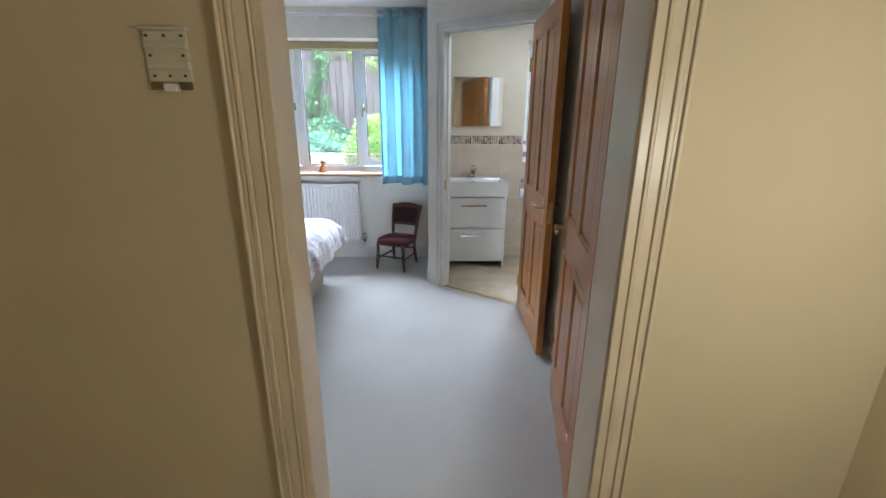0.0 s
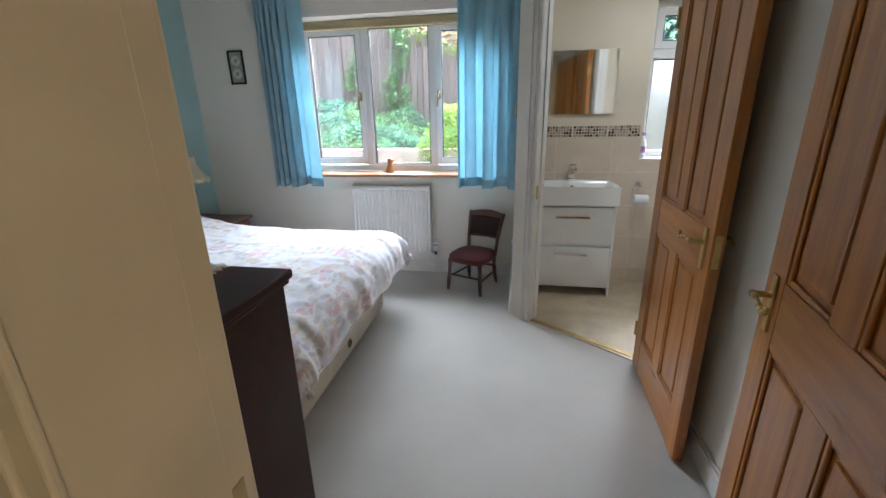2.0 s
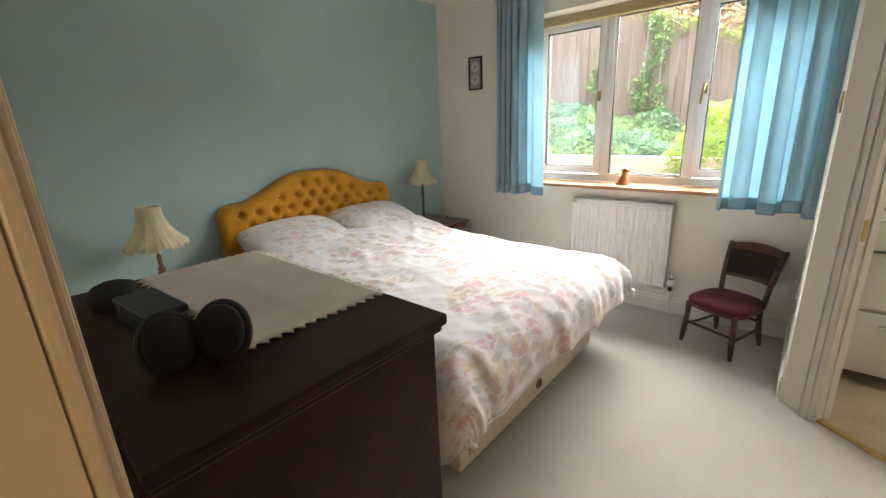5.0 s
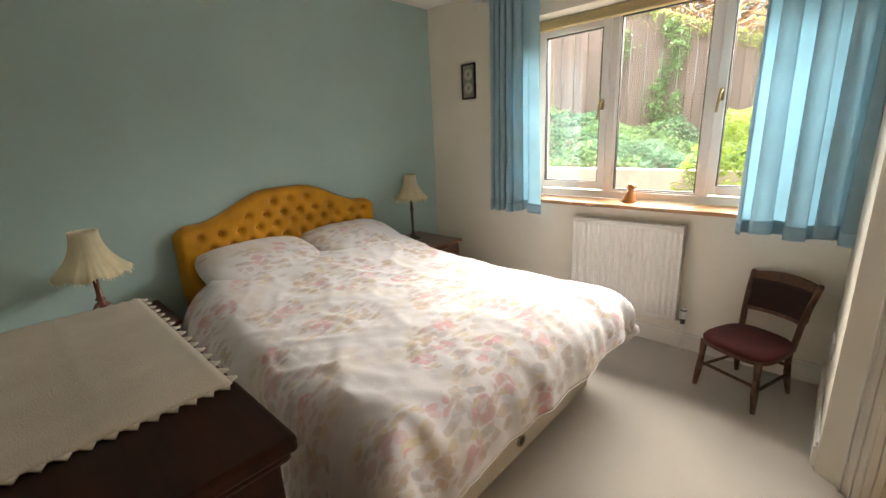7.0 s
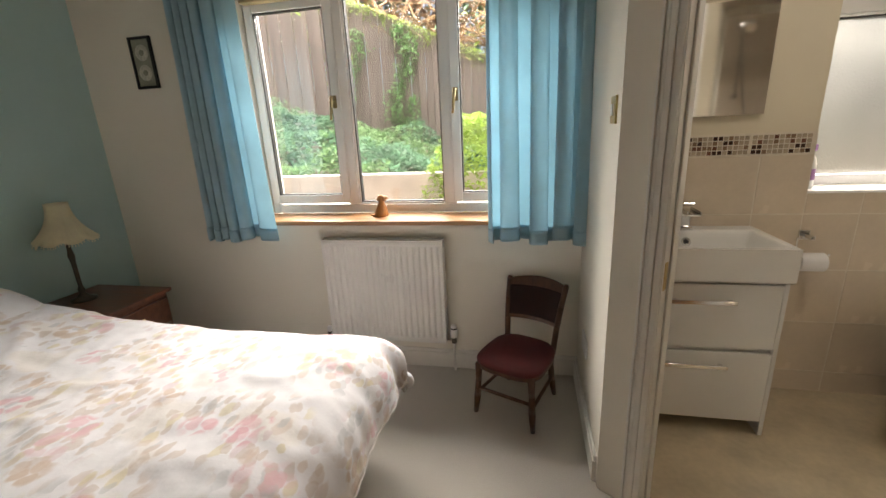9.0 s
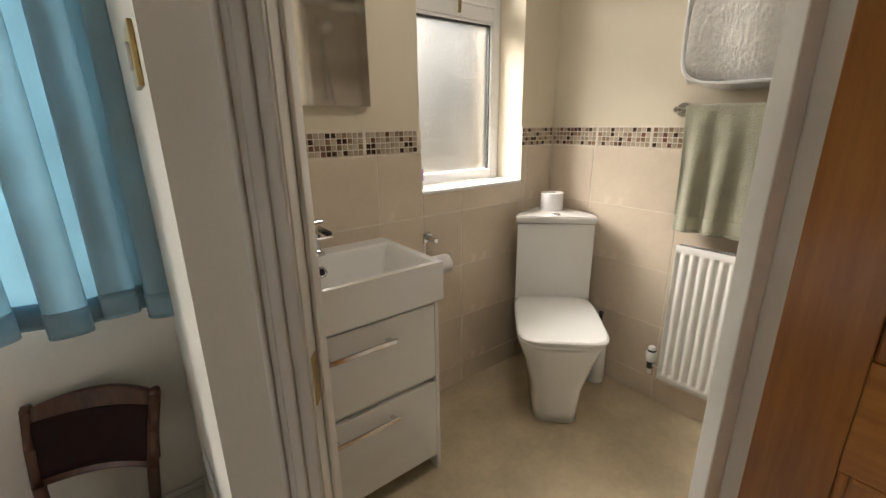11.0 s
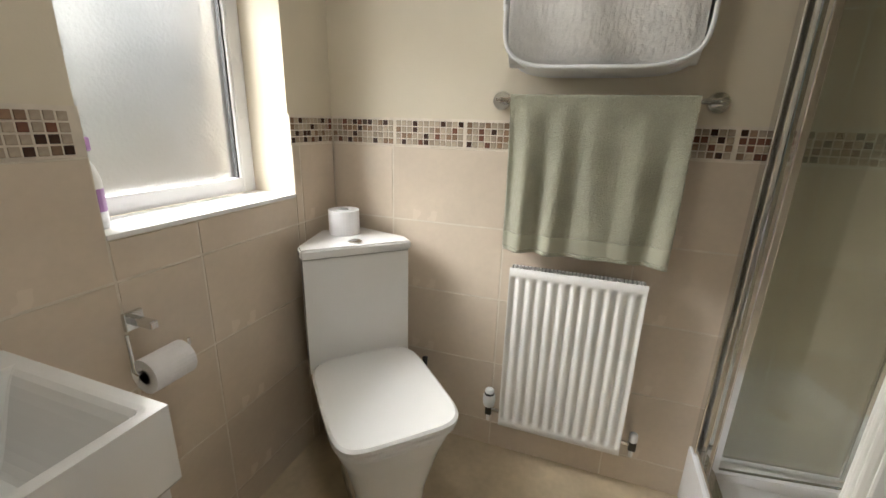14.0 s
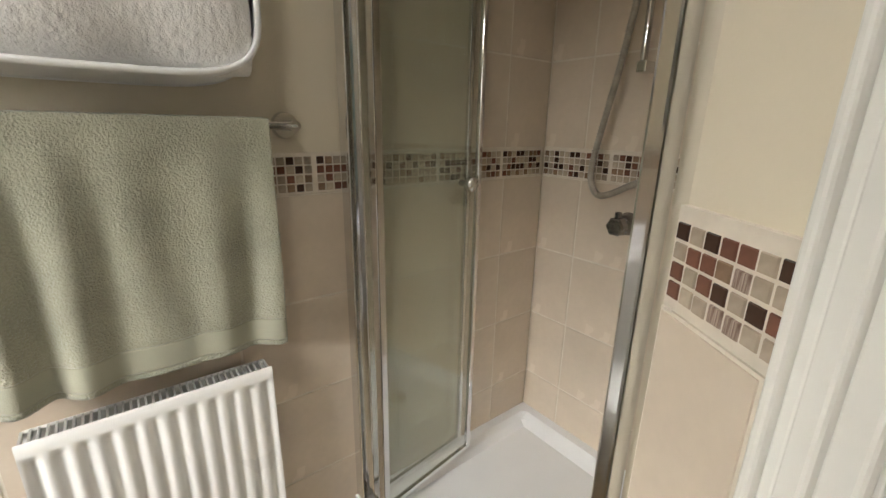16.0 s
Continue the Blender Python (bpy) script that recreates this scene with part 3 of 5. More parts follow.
r1 = radiator("radiator", 0.70, 0.61, pose(-1.415, 4.40, 0.185), 0.034, "white panel radiator under the bedroom window")
valve(r1, 0.74, 0.035, 0.015, True, 0.20, -1)
valve(r1, -0.035, 0.035, 0.015, False, 0.20, 1)
r2 = radiator("radiator", 0.43, 0.64, pose(1.76 - 0.025, 3.735, 0.172, 0, 0, -90), 0.0335, "small white panel radiator under the towel rail", bare=True)
valve(r2, -0.045, 0.03, 0.045, True, 0.05, 1)
valve(r2, 0.47, 0.03, 0.045, False, 0.05, -1)

# ---- bed ----
BED = (-2.76, -0.93, 2.33, 3.645)
bed = thing("double_bed", pose((BED[0] + BED[1]) / 2, (BED[2] + BED[3]) / 2, 0), "double divan bed with a mustard buttoned velvet headboard", "bed")
bw, bl = (BED[3] - BED[2]) / 2, (BED[1] - BED[0]) / 2
for x0, x1 in ((-bl, -0.003), (0.003, bl)):
    b = bpart("divan_base", CREAM_FABRIC, bed, (x0, x1, -bw, bw, 0.03, 0.34), bevel=0.012)
for x in (-bl + 0.1, bl - 0.1):
    for y in (-bw + 0.1, bw - 0.1):
        bm = bmesh.new()
        rod(bm, (x, y, 0), (x, y, 0.03), 0.025)
        part("castor", bm, BLACK, bed)
bm = bmesh.new()
rod(bm, (0, 0, 0), (0.006, 0, 0), 0.028, seg=20)
vent = part("vent", bm, DULL, bed, "round metal divan vent")
bm = bmesh.new()
rod(bm, (0.006, 0, 0), (0.0075, 0, 0), 0.019, seg=20)
part("mesh", bm, BLACK, vent, "dark vent mesh")
vent.location = (bl, -0.01, 0.104)
bpart("mattress", CREAM_FABRIC, bed, (-bl, bl, -bw, bw, 0.342, 0.525), bevel=0.05, smooth=True)


def headboard(parent):
    """Button-tufted board with a cupid's-bow top."""
    yl, base = 0.695, 0.40

    def top(u):
        a = abs(u)
        if a > 0.86:
            k = (a - 0.70) / 0.30
            return 0.955 - 0.055 * max(0, (k - 0.55) / 0.45) ** 2.5
        k = max(0, (a - 0.14) / 0.72)
        return 0.955 + 0.155 * 0.5 * (1 + math.cos(math.pi * min(1, k * 1.02)))
    btn = []
    for r in range(6):
        for c in range(-7, 8):
            y, z = (c + 0.5 * (r % 2)) * 0.115, 1.03 - r * 0.075
            if abs(y) < yl - 0.07 and z < top(y / yl) - 0.055:
                btn.append((y, z))

    def depth(y, z, edge):
        d = min(1.0, edge / 0.05)
        q = 0.055 * math.sqrt(max(0, 1 - (1 - d) ** 2))
        near = min((math.hypot(y - a, z - b) for a, b in btn), default=1)
        return q - 0.040 * math.exp(-(near / 0.022) ** 2) * d
    bm = bmesh.new()

    def f(u, v):
        s = 2 * u - 1
        y, z1 = s * yl, top(s)
        z = base + (z1 - base) * v
        return (depth(y, z, min(yl - abs(y), z1 - z)), y, z)
    g = sheet(bm, 150, 80, f)
    rim = [g[i][80] for i in range(151)]
    back = [bm.verts.new((-0.03, v.co.y, v.co.z)) for v in rim]
    for i in range(150):
        bm.faces.new((rim[i], rim[i + 1], back[i + 1], back[i]))
    for col in (g[0], g[150]):
        bk = [bm.verts.new((-0.03, v.co.y, v.co.z)) for v in col]
        for j in range(80):
            bm.faces.new((col[j], col[j + 1], bk[j + 1], bk[j]))
    hb = part("headboard", bm, MUSTARD, parent, "mustard velvet headboard with deep buttons", smooth=True)
    hb.location = (-bl - 0.018, 0, 0)
    for y, z in btn:
        b = bmesh.new()
        bmesh.ops.create_uvsphere(b, u_segments=10, v_segments=6, radius=0.011)
        o = part("button", b, MUSTARD, hb, smooth=True)
        o.location = (0.018, y, z)
    for y in (-0.37, 0.37):
        bpart("strut", DARK_OAK, parent, (-bl - 0.045, -bl - 0.02, y - 0.03, y + 0.03, 0.1, 0.6))


headboard(bed)


def floral():
    """White cotton with a scatter of faded pink, taupe and olive flowers."""
    m = bpy.data.materials.new("floral cotton")
    m.use_nodes = True
    n, l = m.node_tree.nodes, m.node_tree.links
    b = n["Principled BSDF"]
    b.inputs["Roughness"].default_value = 0.9
    b.inputs["Sheen Weight"].default_value = 0.2
    co = n.new("ShaderNodeTexCoord")
    warp = n.new("ShaderNodeTexNoise")
    warp.inputs["Scale"].default_value, warp.inputs["Detail"].default_value = 16, 4
    l.new(co.outputs["UV"], warp.inputs["Vector"])
    add = n.new("ShaderNodeVectorMath")
    add.operation = "MULTIPLY_ADD"
    l.new(warp.outputs["Color"], add.inputs[0])
    add.inputs[1].default_value = (0.045, 0.045, 0)
    l.new(co.outputs["UV"], add.inputs[2])
    def node(kind, **values):
        q = n.new(kind)
        for key, v in values.items():
            q.inputs[key].default_value = v
        return q

    def calc(op, p, q):
        k = n.new("ShaderNodeMath")
        k.operation, k.use_clamp = op, True
        for sock, v in zip(k.inputs, (p, q)):
            if isinstance(v, float):
                sock.default_value = v
            else:
                l.new(v, sock)
        return k.outputs[0]

    def span(v, lo, hi):
        k = node("ShaderNodeMapRange", **{"From Min": lo, "From Max": hi, "To Min": 1.0, "To Max": 0.0})
        k.interpolation_type = "SMOOTHSTEP"
        l.new(v, k.inputs["Value"])
        return k.outputs[0]

    def cells(vec, scale, off=(0, 0, 0), turn=0.0):
        mp = node("ShaderNodeMapping", Location=off, Rotation=(0, 0, turn), Scale=(*scale, 1))
        l.new(vec, mp.inputs[0])
        vo = node("ShaderNodeTexVoronoi", Scale=1.0)
        vo.voronoi_dimensions = "2D"
        l.new(mp.outputs[0], vo.inputs["Vector"])
        sep = n.new("ShaderNodeSeparateColor")
        l.new(vo.outputs["Color"], sep.inputs[0])
        return vo.outputs["Distance"], sep.outputs

    def pick(v, colours):
        ramp = n.new("ShaderNodeValToRGB")
        ramp.color_ramp.interpolation = "CONSTANT"
        while len(ramp.color_ramp.elements) < len(colours):
            ramp.color_ramp.elements.new(0.5)
        for i, (e, c) in enumerate(zip(ramp.color_ramp.elements, colours)):
            e.position, e.color = i / len(colours), (*c, 1)
        l.new(v, ramp.inputs[0])
        return ramp.outputs[0]

    def over(base, colour, fac):
        mx = n.new("ShaderNodeMix")
        mx.data_type = "RGBA"
        l.new(fac, mx.inputs["Factor"])
        if isinstance(base, tuple):
            mx.inputs[6].default_value = base
        else:
            l.new(base, mx.inputs[6])
        l.new(colour, mx.inputs[7])
        return mx.outputs[2]

    last = (0.68, 0.67, 0.70, 1)
    # pale cream clouds behind the flowers
    cloud = node("ShaderNodeTexNoise", Scale=4.5, Detail=2.0)
    l.new(add.outputs[0], cloud.inputs["Vector"])
    cream = n.new("ShaderNodeRGB")
    cream.outputs[0].default_value = (0.66, 0.60, 0.53, 1)
    last = over(last, cream.outputs[0], calc("SUBTRACT", 0.42, span(cloud.outputs[0], 0.46, 0.60)))
    # sprays: where the print is dense
    spray, spray_id = cells(add.outputs[0], (3.4, 3.4), (0.3, 0.7, 0))
    dense = span(spray, 0.40, 0.60)
    LEAVES = ((0.46, 0.365, 0.31), (0.54, 0.435, 0.38), (0.58, 0.50, 0.30), (0.43, 0.44, 0.46), (0.49, 0.40, 0.35), (0.55, 0.43, 0.46))
    for scale, turn, off, share in (((23.0, 13.0), 0.5, (0.2, 0.1, 0), 0.34), ((24.0, 14.0), 2.0, (3.2, 1.1, 0), 0.34), ((19.0, 13.0), 1.3, (9.2, 2.1, 0), 0.20), ((34.0, 20.0), 1.2, (7.2, 4.1, 0), 0.36)):
        d, ids = cells(add.outputs[0], scale, off, turn)
        f = calc("MULTIPLY", calc("MULTIPLY", span(d, 0.30, 0.44), dense), calc("LESS_THAN", ids[0], share))
        last = over(last, pick(ids[1], LEAVES), calc("MULTIPLY", f, 0.58))
    # open roses of loose petals
    for scale, off, colours, size in (((3.4, 3.4), (0.3, 0.7, 0), ((0.62, 0.33, 0.38), (0.55, 0.43, 0.34), (0.64, 0.40, 0.45)), 0.17), ((3.6, 3.6), (5.3, 2.7, 0), ((0.60, 0.34, 0.39), (0.53, 0.41, 0.33), (0.61, 0.40, 0.44)), 0.18)):
        d, ids = cells(add.outputs[0], scale, off)
        p, pid = cells(add.outputs[0], (27.0, 22.0), off)
        petal = calc("MULTIPLY", span(p, 0.38, 0.60), calc("ADD", pid[0], 0.30))
        f = calc("MULTIPLY", span(d, size * 0.8, size * 1.15), petal)
        last = over(last, pick(ids[1], colours), calc("MULTIPLY", f, 0.85))
    l.new(last, b.inputs["Base Color"])
    wv = n.new("ShaderNodeTexNoise")
    wv.inputs["Scale"].default_value, wv.inputs["Detail"].default_value = 14, 4
    l.new(co.outputs["UV"], wv.inputs["Vector"])
    bp = n.new("ShaderNodeBump")
    bp.inputs["Strength"].default_value, bp.inputs["Distance"].default_value = 0.10, 0.02
    l.new(wv.outputs[0], bp.inputs["Height"])
    l.new(bp.outputs[0], b.inputs["Normal"])
    return m


FLORAL = floral()
COTTON = material("white cotton", (0.58, 0.54, 0.52), 0.9, vary=0.06, scale=12, bump=0.3, bump_scale=200)


def uv_flat(ob, fn):
    me = ob.data
    uv = me.uv_layers.new(name="cloth")
    for lp in me.loops:
        uv.data[lp.index].uv = fn[lp.vertex_index]


def duvet():
    """Duvet laid over the bed: rounded top, loose overhang on both sides and the foot, creases."""
    nu, nv = 130, 150
    bm = bmesh.new()
    flat = []

    def f(u, v):
        # cloth coordinates: metres from the pillow end and across
        a, b = u * 1.83, (v - 0.5) * 2.26
        flat.append((a, b))
        half = 0.655
        x = -2.43 + min(a, 1.485)
        y = 2.99 + max(-half, min(half, b))
        z = 0.602 + 0.02 * noise.noise((a * 1.3, b * 1.3, 0.0))
        over_x, over_y = max(0, a - 1.485), max(0, abs(b) - half)
        s = 1 if b > 0 else -1

        def hang(o, r):
            if o < r * 1.57:
                t = o / r
                return r * math.sin(t), r * (1 - math.cos(t))
            return r + 0.22 * (o - r * 1.57), r + (o - r * 1.57) * 0.98
        rr = 0.12 if s > 0 else 0.17
        over_y *= 1 - 0.4 * min(1, over_x / 0.3)
        dy, zy = hang(over_y, rr)
        dx, zx = hang(over_x, 0.19)
        fold = 0.022 * noise.noise((a * 5.0, 3.1, 0.5)) + 0.010 * noise.noise((a * 14, 1.7, 2.0))
        fx = 0.016 * noise.noise((b * 5.0, 7.7, 0.3)) + 0.006 * noise.noise((b * 13, 2.7, 0.3))
        y += s * (dy + fold * min(1, over_y / 0.2) * 2.0)
        x += dx + fx * min(1, over_x / 0.2) * 2.0
        drop = (zx ** 3 + zy ** 3) ** (1 / 3)
        z -= min(drop, 0.50)
        z += 0.030 * math.cos(b / half * 1.45) * (1 if not over_y else 0) * 1.0
        z += 0.009 * noise.noise((a * 3 + 3, b * 3, 1.0)) + 0.004 * noise.noise((a * 9, b * 9 + 4, 3.0)) + 0.0025 * noise.noise((a * 24, b * 24, 5.0))
        z += 0.007 * max(0, 1 - 5 * abs(noise.noise((a * 2.2 + 0.8 * b, b * 3.2, 8.0)))) + 0.005 * max(0, 1 - 5 * abs(noise.noise((a * 4.0 - b, b * 5.0 + a, 12.0))))
        z += 0.008 * math.exp(-((a - 1.3) / 0.55) ** 2) * max(0, min(1, 0.6 + b))
        pil = math.exp(-((a - 0.0) / 0.28) ** 2)
        z += 0.10 * pil * (0.72 + 0.28 * abs(math.sin(b / half * 1.57))) if not over_y else 0.10 * pil * math.exp(-over_y / 0.2)
        return (x, y, max(z, 0.10))
    g = sheet(bm, nu, nv, f)
    rim = [Vector(g[nu][j].co) for j in range(nv + 1)]
    sides = [[Vector(g[i][j].co) for i in range(nu + 1)] for j in (0, nv)]
    t = thing("duvet", pose(0, 0, 0), "white floral cotton duvet loosely spread over the bed", "duvet")
    d = part("cover", bm, FLORAL, t, smooth=True)
    uv_flat(d, flat)
    md = d.modifiers.new("thickness", "SOLIDIFY")
    md.thickness, md.offset = 0.02, -1
    for run in (rim, *sides):
        tube("hem", run, 0.003, COTTON, t, "stitched cotton hem")


duvet()


def pillow(y, label):
    bm = bmesh.new()
    flat = []

    def f(u, v):
        flat.append((u * 0.5 + 3, v * 0.7 + y))
        a, b = 2 * u - 1, 2 * v - 1
        e = max(0.0, (1 - abs(a) ** 2.6) * (1 - abs(b) ** 2.6)) ** 0.42
        k = 1 - 0.13 * a * a * b * b
        return (0.25 * a * k, 0.345 * b * k, 0.09 * e + 0.006 * noise.noise((a * 3, b * 4, y)))
    sheet(bm, 36, 44, f)

    def g(u, v):
        p = f(u, v)
        return (p[0], p[1], -0.6 * p[2] - 0.002)
    sheet(bm, 36, 44, g)
    p = part("pillow", bm, FLORAL, None, smooth=True)
    uv_flat(p, flat)
    p.matrix_world = pose(-2.53, y, 0.70, 0, 16, 0)
    tagged(p, label, "pillow", "bed pillows")


pillow(2.67, "plump white floral cotton pillow against the headboard")
pillow(3.33, "plump white floral cotton pillow against the headboard")


# ---- chest of drawers with cloth ----
CH = (-1.372, -0.562, 1.345, 1.868, 1.018)
ch = thing("chest_of_drawers", pose(CH[0], CH[2], 0), "tall dark mahogany chest of drawers beside the doorway", "chest of drawers")
cw, cd = CH[1] - CH[0], CH[3] - CH[2]
bpart("side_panel", MAHOGANY, ch, (cw - 0.045, cw - 0.02, 0.0, cd - 0.02, 0.05, 0.98), bevel=0.003)
bpart("side_panel", MAHOGANY, ch, (0.02, 0.045, 0.0, cd - 0.02, 0.05, 0.98), bevel=0.003)
bpart("back_panel", MAHOGANY, ch, (0.045, cw - 0.045, 0.0, 0.012, 0.05, 0.98))
bpart("top", MAHOGANY, ch, (0.0, cw, 0.0, cd, 0.993, 1.018), (0.008, cw - 0.008, 0.0, cd - 0.008, 0.978, 0.993), bevel=0.006)
bpart("plinth", MAHOGANY, ch, (0.01, cw - 0.01, 0.0, cd - 0.01, 0.0, 0.07), bevel=0.006)
for i in range(4):
    z0 = 0.085 + i * 0.224
    dr = bpart("drawer", MAHOGANY, ch, (0.05, cw - 0.05, 0.02, cd - 0.012, z0, z0 + 0.212), bevel=0.006)
    for x in (0.2, cw - 0.2):
        bm = bmesh.new()
        lathe(bm, [(0.008, 0), (0.008, 0.012), (0.018, 0.02), (0.017, 0.03), (0.0, 0.034)], 16)
        k = part("knob", bm, BRASS, dr, "brass knob", smooth=True)
        k.matrix_local = pose(x, cd - 0.012, z0 + 0.11, -90)
bpart("rail", MAHOGANY, ch, *[(0.045, cw - 0.045, 0.012, cd - 0.022, 0.07 + i * 0.224, 0.083 + i * 0.224) for i in range(5)])

bm = bmesh.new()
DX0, DX1, DYA, DYB = -1.345, -0.750, 1.545, 1.858


def runner_z(x, y):
    """Nearly flat cloth, with the ridges of its ironed folds."""
    k = 0.0
    for c in (-1.20, -1.05, -0.90):
        k += 0.0016 * math.exp(-((x - c) / 0.012) ** 2)
    return 1.0220 + k + 0.0016 * math.exp(-((y - 1.70) / 0.012) ** 2) + 0.0006 * noise.noise((x * 14, y * 14, 0))


g = sheet(bm, 48, 26, lambda u, v: (DX0 + (DX1 - DX0) * u, DYA + (DYB - DYA) * v, runner_z(DX0 + (DX1 - DX0) * u, DYA + (DYB - DYA) * v)))
edge = bmesh.new()
for run, out, step in (([c[0] for c in g], (0.003, -0.014), 3), ([c[-1] for c in g], (0.003, 0.014), 3), (g[0], (-0.014, 0.003), 2), (g[-1], (0.014, 0.003), 2)):
    for i in range(0, len(run) - step, step):
        m_ = (run[i].co + run[i + step].co) / 2
        tip = edge.verts.new((m_.x + out[0], m_.y + out[1], m_.z - 0.0006))
        edge.faces.new([*[edge.verts.new((v.co.x - out[0] * 0.4, v.co.y - out[1] * 0.4, v.co.z - 0.0008)) for v in run[i:i + step + 1]], tip])
runner = thing("table_runner", pose(0, 0, 0), "cream cloth runner with pointed zigzag edge on the chest", "cloth")
part("cloth", bm, DOILY, runner, smooth=True, solid=0.003)
part("zigzag_edge", edge, DOILY, runner, "pointed zigzag edging", smooth=True, solid=0.003)


# ---- bedside tables and lamps ----
def bedside(x0, x1, y0, y1, h, label):
    n = thing("bedside_table", pose(x0, y0, 0), label, "bedside table", "bedside tables")
    w, d = x1 - x0, y1 - y0
    bpart("top", NIGHT_WOOD, n, (0, w, 0, d, h - 0.022, h), bevel=0.005)
    bpart("body", NIGHT_WOOD, n, (0.015, w - 0.03, 0.015, d - 0.015, 0.06, h - 0.022), bevel=0.003)
    bpart("plinth", NIGHT_WOOD, n, (0.025, w - 0.04, 0.025, d - 0.025, 0, 0.06))
    k = 3
    for i in range(k):
        z0 = 0.08 + i * (h - 0.12) / k
        dr = bpart("drawer", NIGHT_WOOD, n, (w - 0.03, w - 0.012, 0.03, d - 0.03, z0, z0 + (h - 0.12) / k - 0.012), bevel=0.003)
        bm = bmesh.new()
        lathe(bm, [(0.006, 0), (0.006, 0.01), (0.014, 0.016), (0.0, 0.026)], 14)
        q = part("knob", bm, BRASS, dr, "brass knob", smooth=True)
        q.matrix_local = pose(w - 0.012, d / 2, z0 + (h - 0.12) / k / 2, 0, 90)


def table_lamp(x, y, z, base_h, wide, shade_h, mat, label, chunky):
    t = thing("table_lamp", pose(x, y, z), label, "lamp", "bedside lamps")
    bm = bmesh.new()
    if chunky:
        prof = [(0.055, 0), (0.055, 0.012), (0.035, 0.025), (0.02, 0.04), (0.034, 0.06), (0.042, 0.085), (0.03, 0.11), (0.014, 0.125), (0.022, 0.135), (0.012, 0.15), (0.012, base_h)]
    else:
        prof = [(0.06, 0), (0.06, 0.01), (0.03, 0.02), (0.012, 0.04), (0.016, 0.06), (0.010, 0.08), (0.011, base_h * 0.6), (0.016, base_h * 0.7), (0.010, base_h * 0.8), (0.010, base_h)]
    lathe(bm, prof, 20)
    part("base", bm, mat, t, smooth=True)
    bm = bmesh.new()
    rod(bm, (0, 0, base_h), (0, 0, base_h + 0.05), 0.012)
    part("socket", bm, BRASS, t)
    bm = bmesh.new()
    z0 = base_h - 0.01
    prof = [(wide * (0.40 + 0.66 * (1 - k / 12) ** 2.3), z0 + shade_h * k / 12) for k in range(13)]

    def rim(a, k):
        """Eight gathered panels, loosest at the scalloped hem."""
        return 1 + (0.03 + 0.05 * k ** 2) * (abs(math.cos(a * 4)) - 0.5) + 0.018 * k ** 3 * math.cos(a * 32)
    rings = []
    for j, (r, h) in enumerate(prof):
        k = 1 - j / 12
        rings.append([bm.verts.new((r * rim(a, k) * math.cos(a), r * rim(a, k) * math.sin(a), h - 0.020 * (abs(math.sin(a * 4)) if j == 0 else 0))) for a in [2 * math.pi * i / 128 for i in range(128)]])
    for p, q in zip(rings, rings[1:]):
        for i in range(128):
            bm.faces.new((p[i], p[(i + 1) % 128], q[(i + 1) % 128], q[i]))
    sh = part("shade", bm, SHADE, t, "cream fabric shade with scalloped hem", smooth=True, solid=0.003)
    bm = bmesh.new()
    for i in range(64):
        a = 2 * math.pi * i / 64
        r = prof[0][0] * rim(a, 1.0)
        h = z0 - 0.020 * abs(math.sin(a * 4))
        rod(bm, (r * math.cos(a), r * math.sin(a), h), (r * 1.02 * math.cos(a), r * 1.02 * math.sin(a), h - 0.012), 0.002, seg=5)
    part("fringe", bm, SHADE, sh)


bedside(-2.80, -2.28, 3.76, 4.20, 0.57, "reddish wooden bedside table with drawers beside the bed")
bedside(-2.80, -2.36, 1.72, 2.16, 0.57, "reddish wooden bedside table with drawers beside the bed")
table_lamp(-2.63, 3.98, 0.57, 0.355, 0.120, 0.185, BRONZE, "slim bronze table lamp with cream scalloped shade", False)
table_lamp(-2.60, 1.90, 0.57, 0.285, 0.138, 0.195, NIGHT_WOOD, "turned wooden table lamp with large cream scalloped shade", True)


